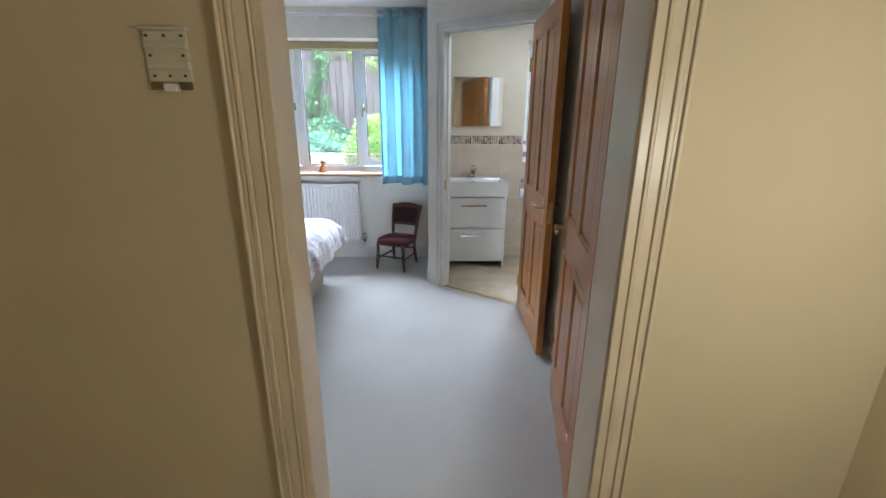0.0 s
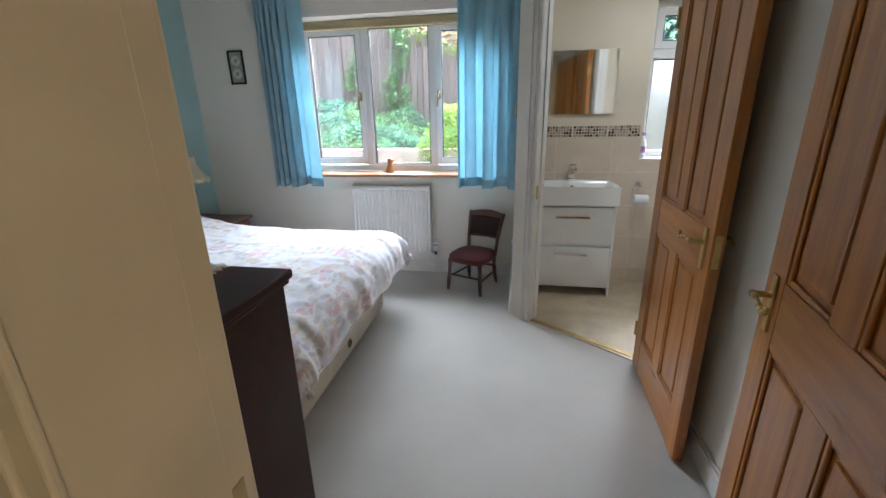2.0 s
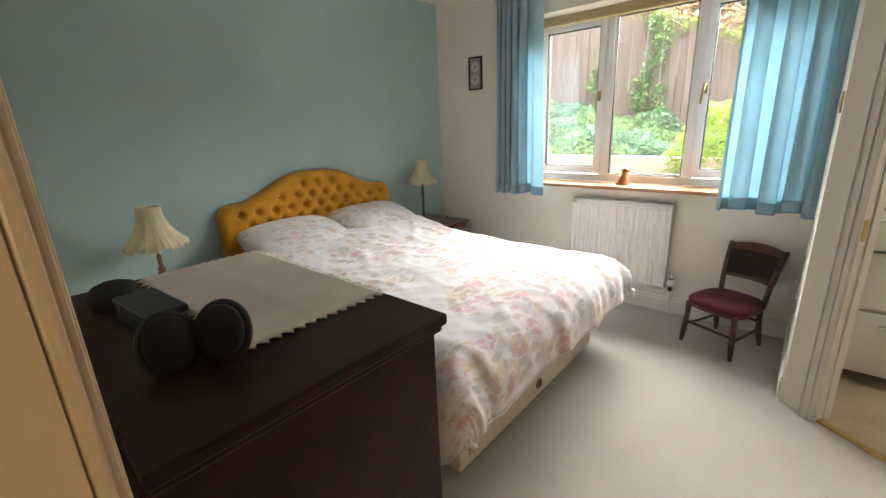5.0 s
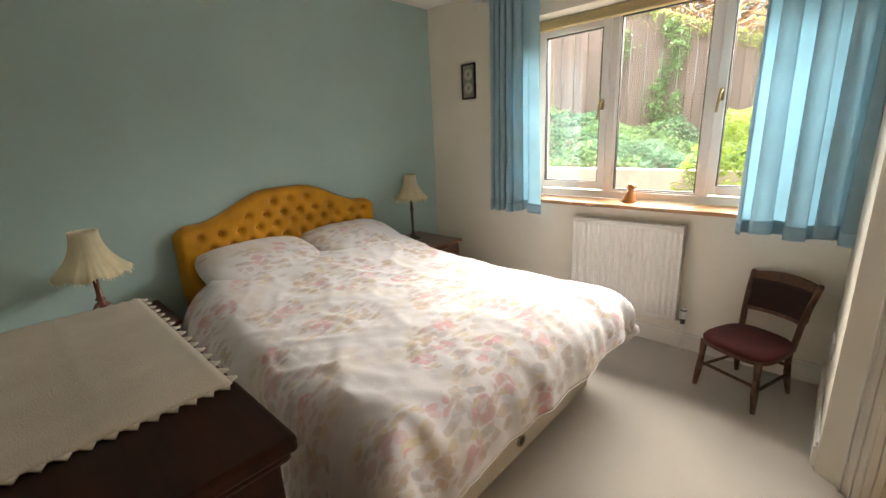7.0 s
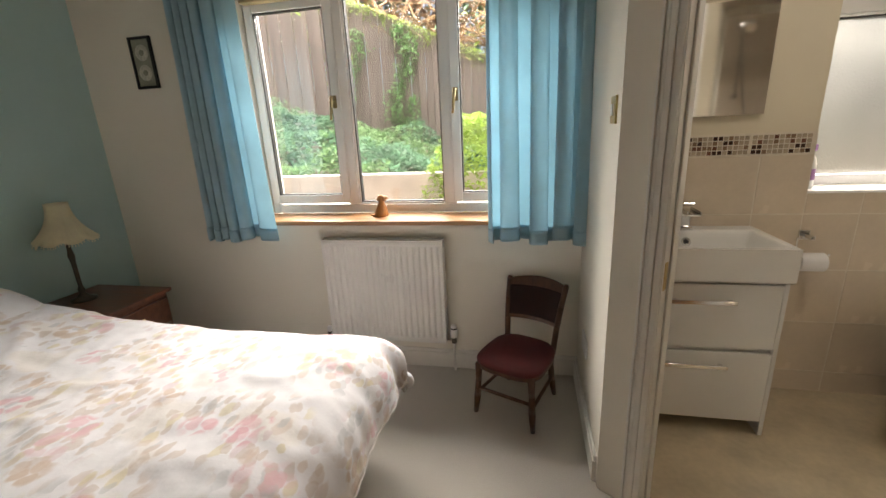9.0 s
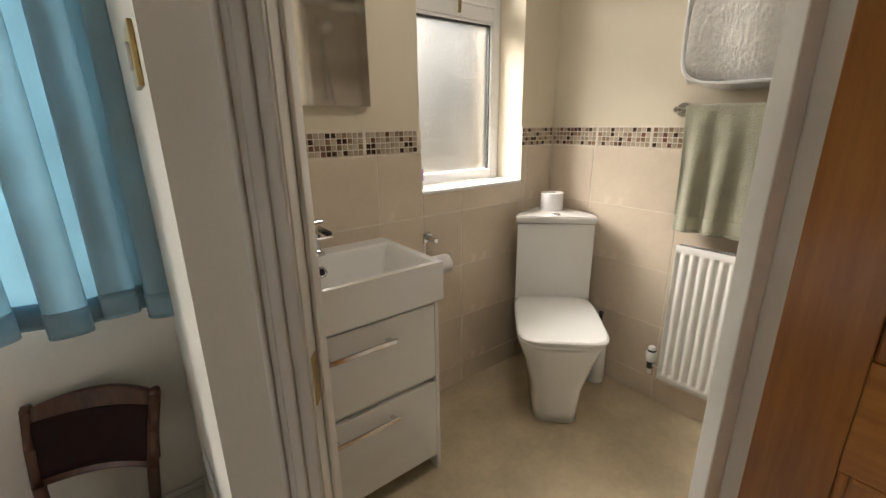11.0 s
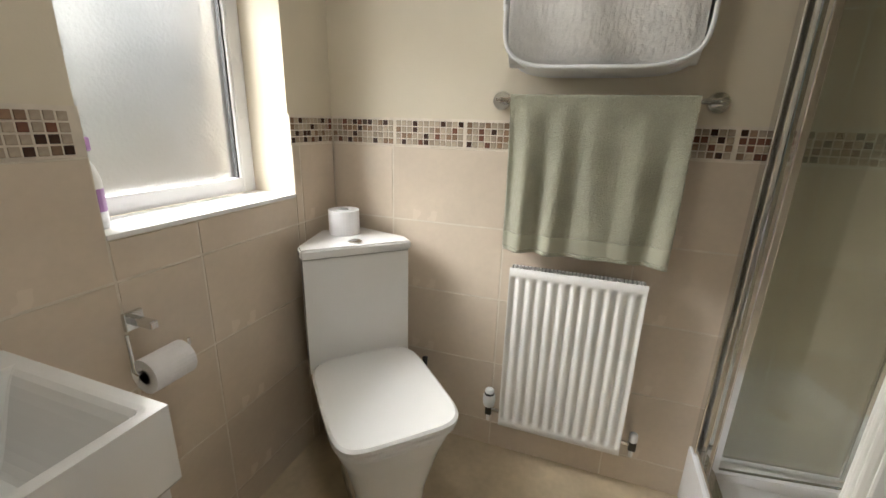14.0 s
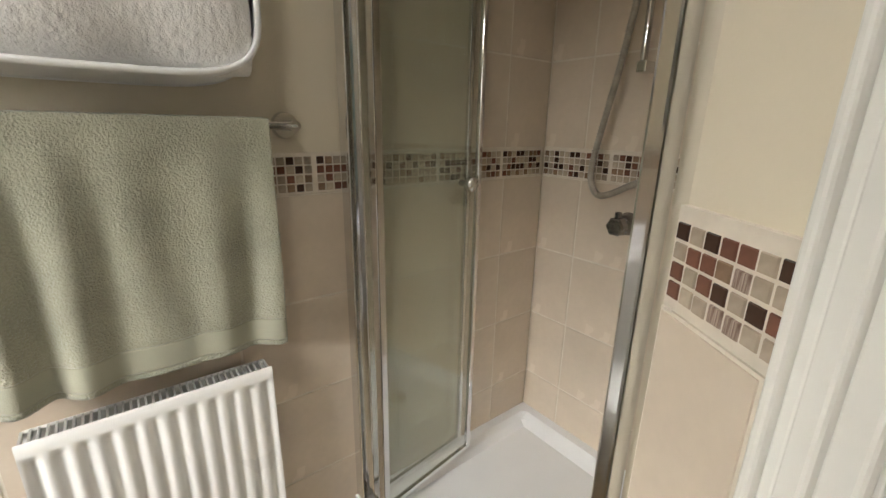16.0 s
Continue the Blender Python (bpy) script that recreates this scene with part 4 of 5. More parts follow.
# ---- chair ----
def bedroom_chair():
    c = thing("bedroom_chair", pose(-0.31, 4.165, 0, 0, 0, -23), "small dark wooden chair with maroon padded seat and back", "chair")
    legs = {"fl": (-0.155, -0.15), "fr": (0.155, -0.15), "bl": (-0.135, 0.155), "br": (0.135, 0.155)}
    for k, (x, y) in legs.items():
        bm = bmesh.new()
        s = 1.12
        prof_leg = [((x * s, y * (1.08 if k[0] == "f" else 1.2), 0), 0.013), ((x * 1.06, y * 1.04, 0.12), 0.019), ((x * 1.03, y, 0.22), 0.016), ((x, y, 0.335), 0.02)]
        for (a, r0), (b, r1) in zip(prof_leg, prof_leg[1:]):
            rod(bm, a, b, r0, r1)
        part("leg", bm, DARK_OAK, c, smooth=True)
    for a, b, z in (("fl", "fr", 0.17), ("fl", "bl", 0.14), ("fr", "br", 0.14), ("bl", "br", 0.2)):
        bm = bmesh.new()
        rod(bm, (legs[a][0] * 1.05, legs[a][1] * 1.03, z), (legs[b][0] * 1.05, legs[b][1] * 1.03, z), 0.010)
        part("stretcher", bm, DARK_OAK, c)
    bm = bmesh.new()

    def seat_ring(s, z):
        return [(s * 0.20 * math.copysign(abs(math.cos(a)) ** 0.6, math.cos(a)) * (1.0 - 0.07 * math.sin(a)), s * 0.19 * math.copysign(abs(math.sin(a)) ** 0.6, math.sin(a)), z) for a in [2 * math.pi * i / 40 for i in range(40)]]
    for mat, name, stack in ((DARK_OAK, "seat_frame", ((0.94, 0.312), (0.96, 0.322), (0.94, 0.34))), (RED_SEAT, "seat_pad", ((0.93, 0.332), (0.97, 0.345), (0.97, 0.36), (0.91, 0.376), (0.72, 0.387), (0.4, 0.392), (0.05, 0.393)))):
        bm = bmesh.new()
        rings = [[bm.verts.new(p) for p in seat_ring(s, z)] for s, z in stack]
        for p, q in zip(rings, rings[1:]):
            for i in range(40):
                bm.faces.new((p[i], p[(i + 1) % 40], q[(i + 1) % 40], q[i]))
        bm.faces.new(rings[0]), bm.faces.new(rings[-1])
        part(name, bm, mat, c, smooth=name == "seat_pad")
    for s in (-1, 1):
        bm = bmesh.new()
        pts = [(s * 0.145, 0.16, 0.31), (s * 0.155, 0.185, 0.48), (s * 0.165, 0.215, 0.60), (s * 0.175, 0.255, 0.715)]
        for a, b in zip(pts, pts[1:]):
            rod(bm, a, b, 0.017)
        rod(bm, pts[-1], (s * 0.176, 0.259, 0.735), 0.019, 0.012)
        part("back_post", bm, DARK_OAK, c, smooth=True)

    def curve(u, z, off):
        k = 2 * u - 1
        return (k * 0.165, 0.185 + (z - 0.48) * 0.30 + 0.035 * (1 - k * k) + off, z)
    for name, z0, z1, mat, off, t in (("top_rail", 0.675, 0.725, DARK_OAK, 0.0, 0.022), ("back_pad", 0.498, 0.68, material("dark maroon leather", (0.026, 0.006, 0.005), 0.85, vary=0.2, scale=14), 0.0, 0.032), ("lower_rail", 0.475, 0.50, DARK_OAK, 0.0, 0.020)):
        bm = bmesh.new()
        sheet(bm, 20, 8, lambda u, v: curve(u, z0 + (z1 - z0) * v + (0.02 * (1 - (2 * u - 1) ** 2) if name == "top_rail" else 0) * v, off))
        part(name, bm, mat, c, smooth=True, solid=t)
    for o in c.children:
        o.data.transform(Matrix.Diagonal((0.87, 0.95, 0.81, 1)))


bedroom_chair()


# ---- bathroom ----
van = thing("vanity_unit", pose(0.165, 4.06, 0), "white gloss vanity unit with two drawers", "vanity unit")
bpart("side_panel", GLOSS_UNIT, van, (0.575, 0.592, 0.02, 0.40, 0.0, 0.724), bevel=0.002)
bpart("side_panel", GLOSS_UNIT, van, (0.008, 0.025, 0.02, 0.40, 0.0, 0.724), bevel=0.002)
bpart("carcass", GLOSS_UNIT, van, (0.025, 0.575, 0.04, 0.40, 0.07, 0.715))
for z0, z1, hz in ((0.075, 0.405, 0.345), (0.425, 0.712, 0.640)):
    dr = bpart("drawer", GLOSS_UNIT, van, (0.027, 0.573, 0.018, 0.036, z0, z1), bevel=0.003)
    bm = bmesh.new()
    box(bm, 0.155, 0.405, -0.012, -0.004, hz - 0.009, hz + 0.009, bevel=0.003)
    box(bm, 0.17, 0.185, -0.006, 0.018, hz - 0.005, hz + 0.005)
    box(bm, 0.375, 0.39, -0.006, 0.018, hz - 0.005, hz + 0.005)
    part("handle", bm, CHROME, dr, "brushed steel bar handle")
basin = thing("basin", pose(0.165, 4.06, 0.775), "white ceramic rectangular basin on the vanity unit", "basin")
bm = bmesh.new()


def basin_top(u, v):
    x, y = 0.6 * u, 0.405 * v
    d = min((x - 0.020) / 0.05, (0.580 - x) / 0.09, (y - 0.020) / 0.05, (0.330 - y) / 0.085)
    k = max(0.0, min(1.0, d))
    return (x, y, 0.09 - 0.125 * (k * k * (3 - 2 * k)))


g = sheet(bm, 72, 56, basin_top)
loop = [g[i][0] for i in range(73)] + [g[72][j] for j in range(1, 57)] + [g[i][56] for i in range(71, -1, -1)] + [g[0][j] for j in range(55, 0, -1)]
mids = [bm.verts.new((v.co.x, v.co.y, -0.044)) for v in loop]
lows = [bm.verts.new((0.3 + (v.co.x - 0.3) * 0.985, 0.2 + (v.co.y - 0.2) * 0.98, -0.051)) for v in loop]
for p, q in ((loop, mids), (mids, lows)):
    for i in range(len(p)):
        j = (i + 1) % len(p)
        bm.faces.new((p[i], p[j], q[j], q[i]))
part("bowl", bm, CERAMIC, basin, smooth=False)
bm = bmesh.new()
lathe(bm, [(0.016, 0), (0.020, 0.004), (0.013, 0.006), (0.012, 0.001)], 24)
ov = part("overflow", bm, CHROME, basin, "chrome overflow ring", smooth=True)
ov.matrix_local = pose(0.29, 0.293, 0.040, 62)
bm = bmesh.new()
rod(bm, (0, 0, 0.0005), (0, 0, 0.0035), 0.0115)
part("hole", bm, BLACK, ov, "dark overflow hole")
tap = thing("basin_tap", pose(0.455, 4.415, 0.864), "chrome waterfall basin tap", "tap")
bpart("base", CHROME, tap, (-0.024, 0.024, -0.03, 0.022, 0, 0.012), bevel=0.003)
bpart("column", CHROME, tap, (-0.019, 0.019, -0.018, 0.018, 0.012, 0.085), bevel=0.005)
bpart("spout", CHROME, tap, (-0.022, 0.022, -0.105, 0.02, 0.078, 0.086), (-0.022, -0.018, -0.105, 0.0, 0.086, 0.098), (0.018, 0.022, -0.105, 0.0, 0.086, 0.098), bevel=0.002)
lv = bpart("lever", CHROME, tap, (-0.02, 0.02, -0.05, 0.02, 0.0, 0.01), bevel=0.003)
lv.matrix_local = pose(0, 0, 0.108, -14)
for o in tap.children:
    o.data.transform(Matrix.Diagonal((1.3, 1.2, 1.08, 1)))

MIRROR = material("mirror silvering", (0.9, 0.9, 0.9), 0.02, 1.0, vary=0.0, bump=0)
mir = thing("wall_mirror", pose(0.26, 4.452, 1.37), "frameless rectangular bathroom mirror above the basin", "mirror")
bm = bmesh.new()
mo = [(0, 0), (0.48, 0), (0.48, 0.455), (0.0, 0.455)]
prism(bm, mo, 0, 0.006)
mp_ = part("glass", bm, MIRROR, mir)
mp_.matrix_local = pose(0, 0.006, 0, 90)


def toilet():
    t = thing("toilet", pose(1.585, 4.228, 0, 0, 0, -45), "white close-coupled corner toilet with closed lid", "toilet")
    # local: -y is the way it faces, towards the room
    def oval(w, y0, y1, z, sq=0.55, n=40):
        cy, hy = (y0 + y1) / 2, (y1 - y0) / 2
        out = []
        for i in range(n):
            a = 2 * math.pi * i / n
            out.append((w * math.copysign(abs(math.cos(a)) ** sq, math.cos(a)), cy + hy * math.copysign(abs(math.sin(a)) ** sq, math.sin(a)), z))
        return out

    def loft(bm, rings):
        rv = [[bm.verts.new(p) for p in r] for r in rings]
        for p, q in zip(rv, rv[1:]):
            for i in range(len(p)):
                bm.faces.new((p[i], p[(i + 1) % len(p)], q[(i + 1) % len(p)], q[i]))
        bm.faces.new(rv[0]), bm.faces.new(rv[-1])
    bm = bmesh.new()
    loft(bm, [oval(0.105, -0.385, 0.05, 0.0, 0.4), oval(0.106, -0.388, 0.05, 0.06, 0.4), oval(0.118, -0.402, 0.05, 0.18, 0.42), oval(0.158, -0.44, 0.05, 0.33, 0.45), oval(0.182, -0.462, 0.05, 0.40, 0.45), oval(0.182, -0.462, 0.05, 0.415, 0.45)])
    part("pan", bm, CERAMIC, t, smooth=True)
    bm = bmesh.new()
    loft(bm, [oval(0.180, -0.466, 0.0, 0.418, 0.4), oval(0.187, -0.474, 0.0, 0.424, 0.4), oval(0.187, -0.474, 0.0, 0.434, 0.4), oval(0.182, -0.469, 0.0, 0.439, 0.4)])
    part("seat", bm, CERAMIC, t)
    bm = bmesh.new()
    loft(bm, [oval(0.185, -0.472, 0.0, 0.441, 0.36), oval(0.190, -0.478, 0.0, 0.446, 0.36), oval(0.190, -0.478, 0.0, 0.456, 0.36), oval(0.182, -0.47, -0.005, 0.462, 0.36)])
    part("lid", bm, CERAMIC, t)
    bm = bmesh.new()
    prism(bm, [(-0.182, 0.0), (0.182, 0.0), (0.182, 0.05), (0.075, 0.235), (-0.075, 0.235), (-0.182, 0.05)], 0.415, 0.835)
    part("cistern", bm, CERAMIC, t)
    bm = bmesh.new()
    prism(bm, [(-0.19, -0.008), (0.19, -0.008), (0.19, 0.053), (0.078, 0.242), (-0.078, 0.242), (-0.19, 0.053)], 0.838, 0.872)
    bmesh.ops.bevel(bm, geom=[e for e in bm.edges], offset=0.006, segments=2, affect="EDGES")
    part("cistern_lid", bm, CERAMIC, t)
    bm = bmesh.new()
    lathe(bm, [(0.022, 0.872), (0.024, 0.876), (0.018, 0.879), (0.0, 0.879)], 24, (0, 0.036))
    part("flush_button", bm, CHROME, t, "chrome flush button", smooth=True)


toilet()
bm = bmesh.new()
lathe(bm, [(0.02, 0.0), (0.056, 0.0), (0.056, 0.088), (0.02, 0.088), (0.02, 0.0)], 32)
o = part("toilet_roll", bm, PAPER, None, smooth=False)
o.matrix_world = pose(1.706, 4.356, 0.8725)
tagged(o, "spare white toilet roll standing on the cistern", "toilet roll")

hol = thing("toilet_roll_holder", pose(0.985, 4.465, 0.825), "chrome toilet roll holder with a nearly full roll", "toilet roll holder")
bpart("wall_plate", CHROME, hol, (-0.022, 0.022, -0.012, 0, -0.022, 0.022), bevel=0.003)
bpart("arm", CHROME, hol, (-0.009, 0.009, -0.075, -0.012, -0.009, 0.009), bevel=0.002)
tube("bar", [(-0.055, -0.065, 0.0), (-0.055, -0.065, -0.09), (-0.05, -0.065, -0.1), (0.075, -0.065, -0.1), (0.08, -0.065, -0.09), (0.08, -0.065, -0.075)], 0.004, CHROME, hol)
bm = bmesh.new()
lathe(bm, [(0.018, -0.05), (0.042, -0.05), (0.043, 0.05), (0.018, 0.05), (0.018, -0.05)], 28)
ro = part("roll", bm, PAPER, hol, "white paper roll")
ro.matrix_local = pose(0.012, -0.065, -0.114, 0, 90)

# Unseen fitting made up to go with the bathroom fill lamp.
cl = thing("added_ceiling_fitting", pose(0.95, 3.75, H), "flush round white fitting, added unseen above the bathroom fill lamp", "ceiling light")
bm = bmesh.new()
lathe(bm, [(0.16, -0.001), (0.16, -0.03), (0.15, -0.05), (0.0, -0.05)], 36)
part("base", bm, UPVC, cl)
bm = bmesh.new()
lathe(bm, [(0.14, -0.051), (0.138, -0.075), (0.12, -0.08), (0.0, -0.08)], 36)
part("diffuser", bm, UPVC, cl, smooth=True)

# towel rail, towel, hanging rack
tr_ = thing("towel_rail", pose(1.82, 3.51, 1.348), "chrome wall towel rail with round end plates", "towel rail")
for y in (-0.305, 0.305):
    bm = bmesh.new()
    rod(bm, (0, y, 0), (-0.012, y, 0), 0.03, 0.027, seg=24)
    rod(bm, (-0.012, y, 0), (-0.075, y, 0), 0.011, seg=16)
    part("end_mount", bm, CHROME, tr_, "round chrome wall plate", smooth=False)
bm = bmesh.new()
rod(bm, (-0.068, -0.31, 0), (-0.068, 0.31, 0), 0.008)
part("bar", bm, CHROME, tr_, smooth=True)


def hanging_towel():
    bm = bmesh.new()

    def f(u, v):
        s = v * 0.98
        y = 3.265 + 0.505 * u
        wob = 0.016 * math.sin(u * 24 + 1.2 + 5 * u * u + 1.5 * v) * (0.6 + 0.5 * math.sin(u * 7 + 2)) + 0.010 * noise.noise((u * 9, v * 2.5, 3.3))
        if s < 0.488:
            k = (0.488 - s)
            return (1.752 - 0.016 - 0.010 * (1 - k / 0.488) - wob * min(1, k * 4), y + 0.012 * math.sin(k * 3) * (0.5 - u), 1.362 - k)
        k = s - 0.488
        return (1.752 + 0.016 + wob * 0.3 * min(1, k * 4), y, 1.362 - k * 0.98)
    def g(u, v):
        p = f(u, v)
        k = 0.0009 * noise.noise((u * 110, v * 210, 0.4)) + 0.0015 * noise.noise((u * 230, v * 430, 2.0))
        return (p[0] - k * (1 if v < 0.5 else -1), p[1], p[2])
    t = thing("hand_towel", pose(0, 0, 0), "sage green towel folded over the towel rail", "towel")
    sheet(bm, 230, 300, lambda u, v: g(u, 0.065 + 0.935 * v))
    part("terry_cloth", bm, TOWEL, t, smooth=True, solid=0.007)
    bm = bmesh.new()
    sheet(bm, 90, 10, lambda u, v: f(u, 0.012 + 0.053 * v))
    part("woven_border", bm, HEM, t, "smooth woven border band", smooth=True, solid=0.0066)
    bm = bmesh.new()
    sheet(bm, 180, 3, lambda u, v: g(u, 0.012 * v))
    part("hem", bm, TOWEL, t, smooth=True, solid=0.007)


hanging_towel()

rack = thing("bathroom_rack", pose(1.82, 3.535, 1.42), "white plastic wall basket holding a folded towel", "basket")
bm = bmesh.new()


def basket(u, v):
    a = math.pi * u
    y = -0.265 * math.copysign(abs(math.cos(a)) ** 0.45, math.cos(a))
    z = 0.16 - 0.16 * abs(math.sin(a)) ** 0.45
    return (-0.004 - 0.13 * v, y * (1 - 0.03 * v), z + 0.01 * v)


sheet(bm, 60, 6, basket)
part("tray", bm, UPVC, rack, smooth=True, solid=0.006)
for v in (0.0, 1.0):
    tube("rim", [Vector(basket(i / 60, v)) for i in range(61)], 0.006, UPVC, rack)
for y in (-0.267, 0.259):
    bpart("side", UPVC, rack, (-0.132, -0.004, y, y + 0.008, 0.16, 0.42), bevel=0.003)
bm = bmesh.new()


def folded(u, v):
    a = 2 * math.pi * v
    return (1.745 + 0.055 * math.cos(a) + 0.010 * math.sin(14 * u + 6 * v) * (math.cos(a) < 0) + 0.0022 * noise.noise((u * 40, v * 40, 1)) + 0.0034 * noise.noise((u * 110, v * 110, 1)), 3.29 + 0.49 * u, 1.60 + 0.165 * math.copysign(abs(math.sin(a)) ** 0.7, math.sin(a)) + 0.01 * noise.noise((u * 6, v * 5, 2)))


gg = sheet(bm, 150, 170, folded)
bm.faces.new([c for c in gg[0][:-1]]), bm.faces.new([c for c in gg[-1][:-1]])
tagged(part("folded_towel", bm, TOWEL_WHITE, None, smooth=True), "off-white fluffy folded towel in the wall basket", "towel")

# ---- shower ----
tray = thing("shower_tray", pose(0, 0, 0), "white raised square shower tray", "shower tray")
bm = bmesh.new()
X0, X1, Y0, Y1 = 1.04, 1.82, 2.29, 3.08


def tray_top(u, v):
    x, y = X0 + (X1 - X0) * u, Y0 + (Y1 - Y0) * v
    d = min(x - X0, X1 - x, y - Y0, Y1 - y) - 0.04
    k = max(0, min(1, d / 0.03))
    return (x, y, 0.225 - 0.045 * k)


g = sheet(bm, 44, 44, tray_top)
loop = [g[i][0] for i in range(45)] + [g[44][j] for j in range(1, 45)] + [g[i][44] for i in range(43, -1, -1)] + [g[0][j] for j in range(43, 0, -1)]
lows = [bm.verts.new((v.co.x, v.co.y, 0.006)) for v in loop]
for i in range(len(loop)):
    j = (i + 1) % len(loop)
    bm.faces.new((loop[i], loop[j], lows[j], lows[i]))
part("basin", bm, TRAY, tray)
bm = bmesh.new()
lathe(bm, [(0.045, 0.181), (0.045, 0.185), (0.03, 0.19), (0, 0.191)], 24, (1.30, 2.55))
part("waste_cover", bm, CHROME, tray, smooth=True)

SHGLASS = glass("shower glass", tint=(0.97, 0.985, 0.96), clear=0.90, haze=0.06)
sh = thing("shower_door", pose(0, 0, 0.225), "folding glass shower door with chrome frame, folded open", "shower door")
for x0, x1 in ((1.775, 1.82), (1.04, 1.062)):
    bpart("wall_profile", CHROME, sh, (x0, x1, 3.03, 3.075, 0.0, 1.85), bevel=0.004)
bpart("top_track", CHROME, sh, (1.062, 1.775, 3.03, 3.075, 1.80, 1.85), bevel=0.004)
bpart("bottom_track", CHROME, sh, (1.062, 1.775, 3.035, 3.07, 0.0, 0.025), bevel=0.004)
for m_, first in ((pose(1.765, 3.05, 0.03, 0, 0, -84), True), (pose(1.70, 3.05, 0.03, 0, 0, -82), False)):
    p = bpart("glass_panel", SHGLASS, sh, (0.02, 0.38, -0.003, 0.003, 0.0, 1.75))
    p.visible_shadow = False
    p.matrix_local = m_
    bpart("edge_profile", CHROME, p, (0.0, 0.022, -0.012, 0.012, -0.01, 1.76), bevel=0.003)
    bpart("edge_profile", CHROME, p, (0.375, 0.392, -0.008, 0.008, -0.01, 1.76), bevel=0.003)
    bpart("bottom_seal", CHROME, p, (0.02, 0.38, -0.006, 0.006, -0.012, 0.0))
    if not first:
        bm = bmesh.new()
        lathe(bm, [(0.009, 0), (0.009, 0.022), (0.019, 0.028), (0.020, 0.05), (0.0, 0.054)], 18)
        k = part("knob", bm, CHROME, p, "chrome knob", smooth=True)
        k.matrix_local = pose(0.305, -0.003, 0.945, 90)

mx_ = thing("shower_mixer", pose(1.47, 2.29, 1.075), "chrome shower mixer with riser rail and hose", "shower")
bm = bmesh.new()
GREY_CHROME = material("grey satin chrome", (0.28, 0.27, 0.26), 0.22, 0.9, vary=0.1, scale=20, bump=0)
lathe(bm, [(0.034, 0), (0.036, 0.006), (0.032, 0.012), (0.030, 0.046), (0.024, 0.052)], 28)
o = part("control", bm, GREY_CHROME, mx_, smooth=True)
o.matrix_local = pose(0, 0, 0, -90)
bm = bmesh.new()
lathe(bm, [(0.022, 0.05), (0.027, 0.056), (0.027, 0.082), (0.022, 0.088), (0.0, 0.089)], 28, wave=lambda a, k: 1 + 0.07 * math.cos(a * 6))
box(bm, -0.008, 0.008, -0.044, -0.018, 0.060, 0.078, bevel=0.004)
part("knob", bm, GREY_CHROME, o, "grey lobed control knob", smooth=False)
tube("riser_rail", [(0.0, 0.05, 0.46), (0.0, 0.05, 0.98)], 0.01, CHROME, mx_)
for z in (0.43, 1.0):
    bpart("rail_bracket", CHROME, mx_, (-0.015, 0.015, 0, 0.06, z, z + 0.03), bevel=0.004)
HOSE = material("ribbed grey hose", (0.42, 0.38, 0.32), 0.35, 0.5, vary=0.15, scale=30)
bends = [Vector(p) for p in ((0.0, 0.06, 0.90), (0.03, 0.06, 0.65), (0.062, 0.06, 0.44), (0.098, 0.06, 0.26), (0.113, 0.06, 0.17), (0.108, 0.06, 0.115), (0.080, 0.06, 0.083), (0.04, 0.06, 0.092), (-0.01, 0.055, 0.120), (-0.05, 0.04, 0.14), (-0.06, 0.005, 0.145))]
line = []
for i in range(len(bends) - 1):
    p0, p1, p2, p3 = bends[max(0, i - 1)], bends[i], bends[i + 1], bends[min(len(bends) - 1, i + 2)]
    for k in range(8):
        q = k / 8
        line.append(0.5 * (2 * p1 + (p2 - p0) * q + (2 * p0 - 5 * p1 + 4 * p2 - p3) * q * q + (3 * p1 - p0 - 3 * p2 + p3) * q ** 3))
hose = tube("hose", line, 0.0085, HOSE, mx_, "ribbed grey shower hose")
for a_, b_ in zip(line, line[1:]):
    n_ = max(1, int((b_ - a_).length / 0.008))
    bm = bmesh.new() if a_ is line[0] else bm
    for k in range(n_):
        c_ = a_ + (b_ - a_) * ((k + 0.5) / n_)
        t_ = (b_ - a_).normalized() * 0.0018
        rod(bm, c_ - t_, c_ + t_, 0.0102, seg=10)
part("rib", bm, HOSE, hose)["kind"] = "stuff"
bm = bmesh.new()
rod(bm, (0.02, 0.08, 0.93), (0.01, 0.16, 0.99), 0.013)
rod(bm, (0.01, 0.15, 0.985), (0.005, 0.175, 0.965), 0.045, 0.04, seg=24)
part("handset", bm, CHROME, mx_, smooth=False)

# ---- outside ----
# Dark skin added on the unseen outer face to cut light bounced outdoors.
structure("wall_outer_skin", material("dark brown outer skin", (0.22, 0.13, 0.09), 0.9, vary=0.2, scale=6, bump=0.5),
          (-2.97, WIN[0] - 0.02, 4.781, 4.82, -0.5, 2.6), (WIN[0] - 0.02, WIN[1] + 0.02, 4.781, 4.82, -0.5, WIN[2] - 0.05), (WIN[0] - 0.02, WIN[1] + 0.02, 4.781, 4.82, WIN[3] + 0.02, 2.6),
          (WIN[1] + 0.02, BWIN[0] - 0.02, 4.781, 4.82, -0.5, 2.6), (BWIN[0] - 0.02, BWIN[1] + 0.02, 4.781, 4.82, -0.5, BWIN[2] - 0.05), (BWIN[0] - 0.02, BWIN[1] + 0.02, 4.781, 4.82, BWIN[3] + 0.02, 2.6),
          (BWIN[1] + 0.02, 2.2, 4.781, 4.82, -0.5, 2.6), label="unseen dark outer skin, added to cut bounce into the garden")
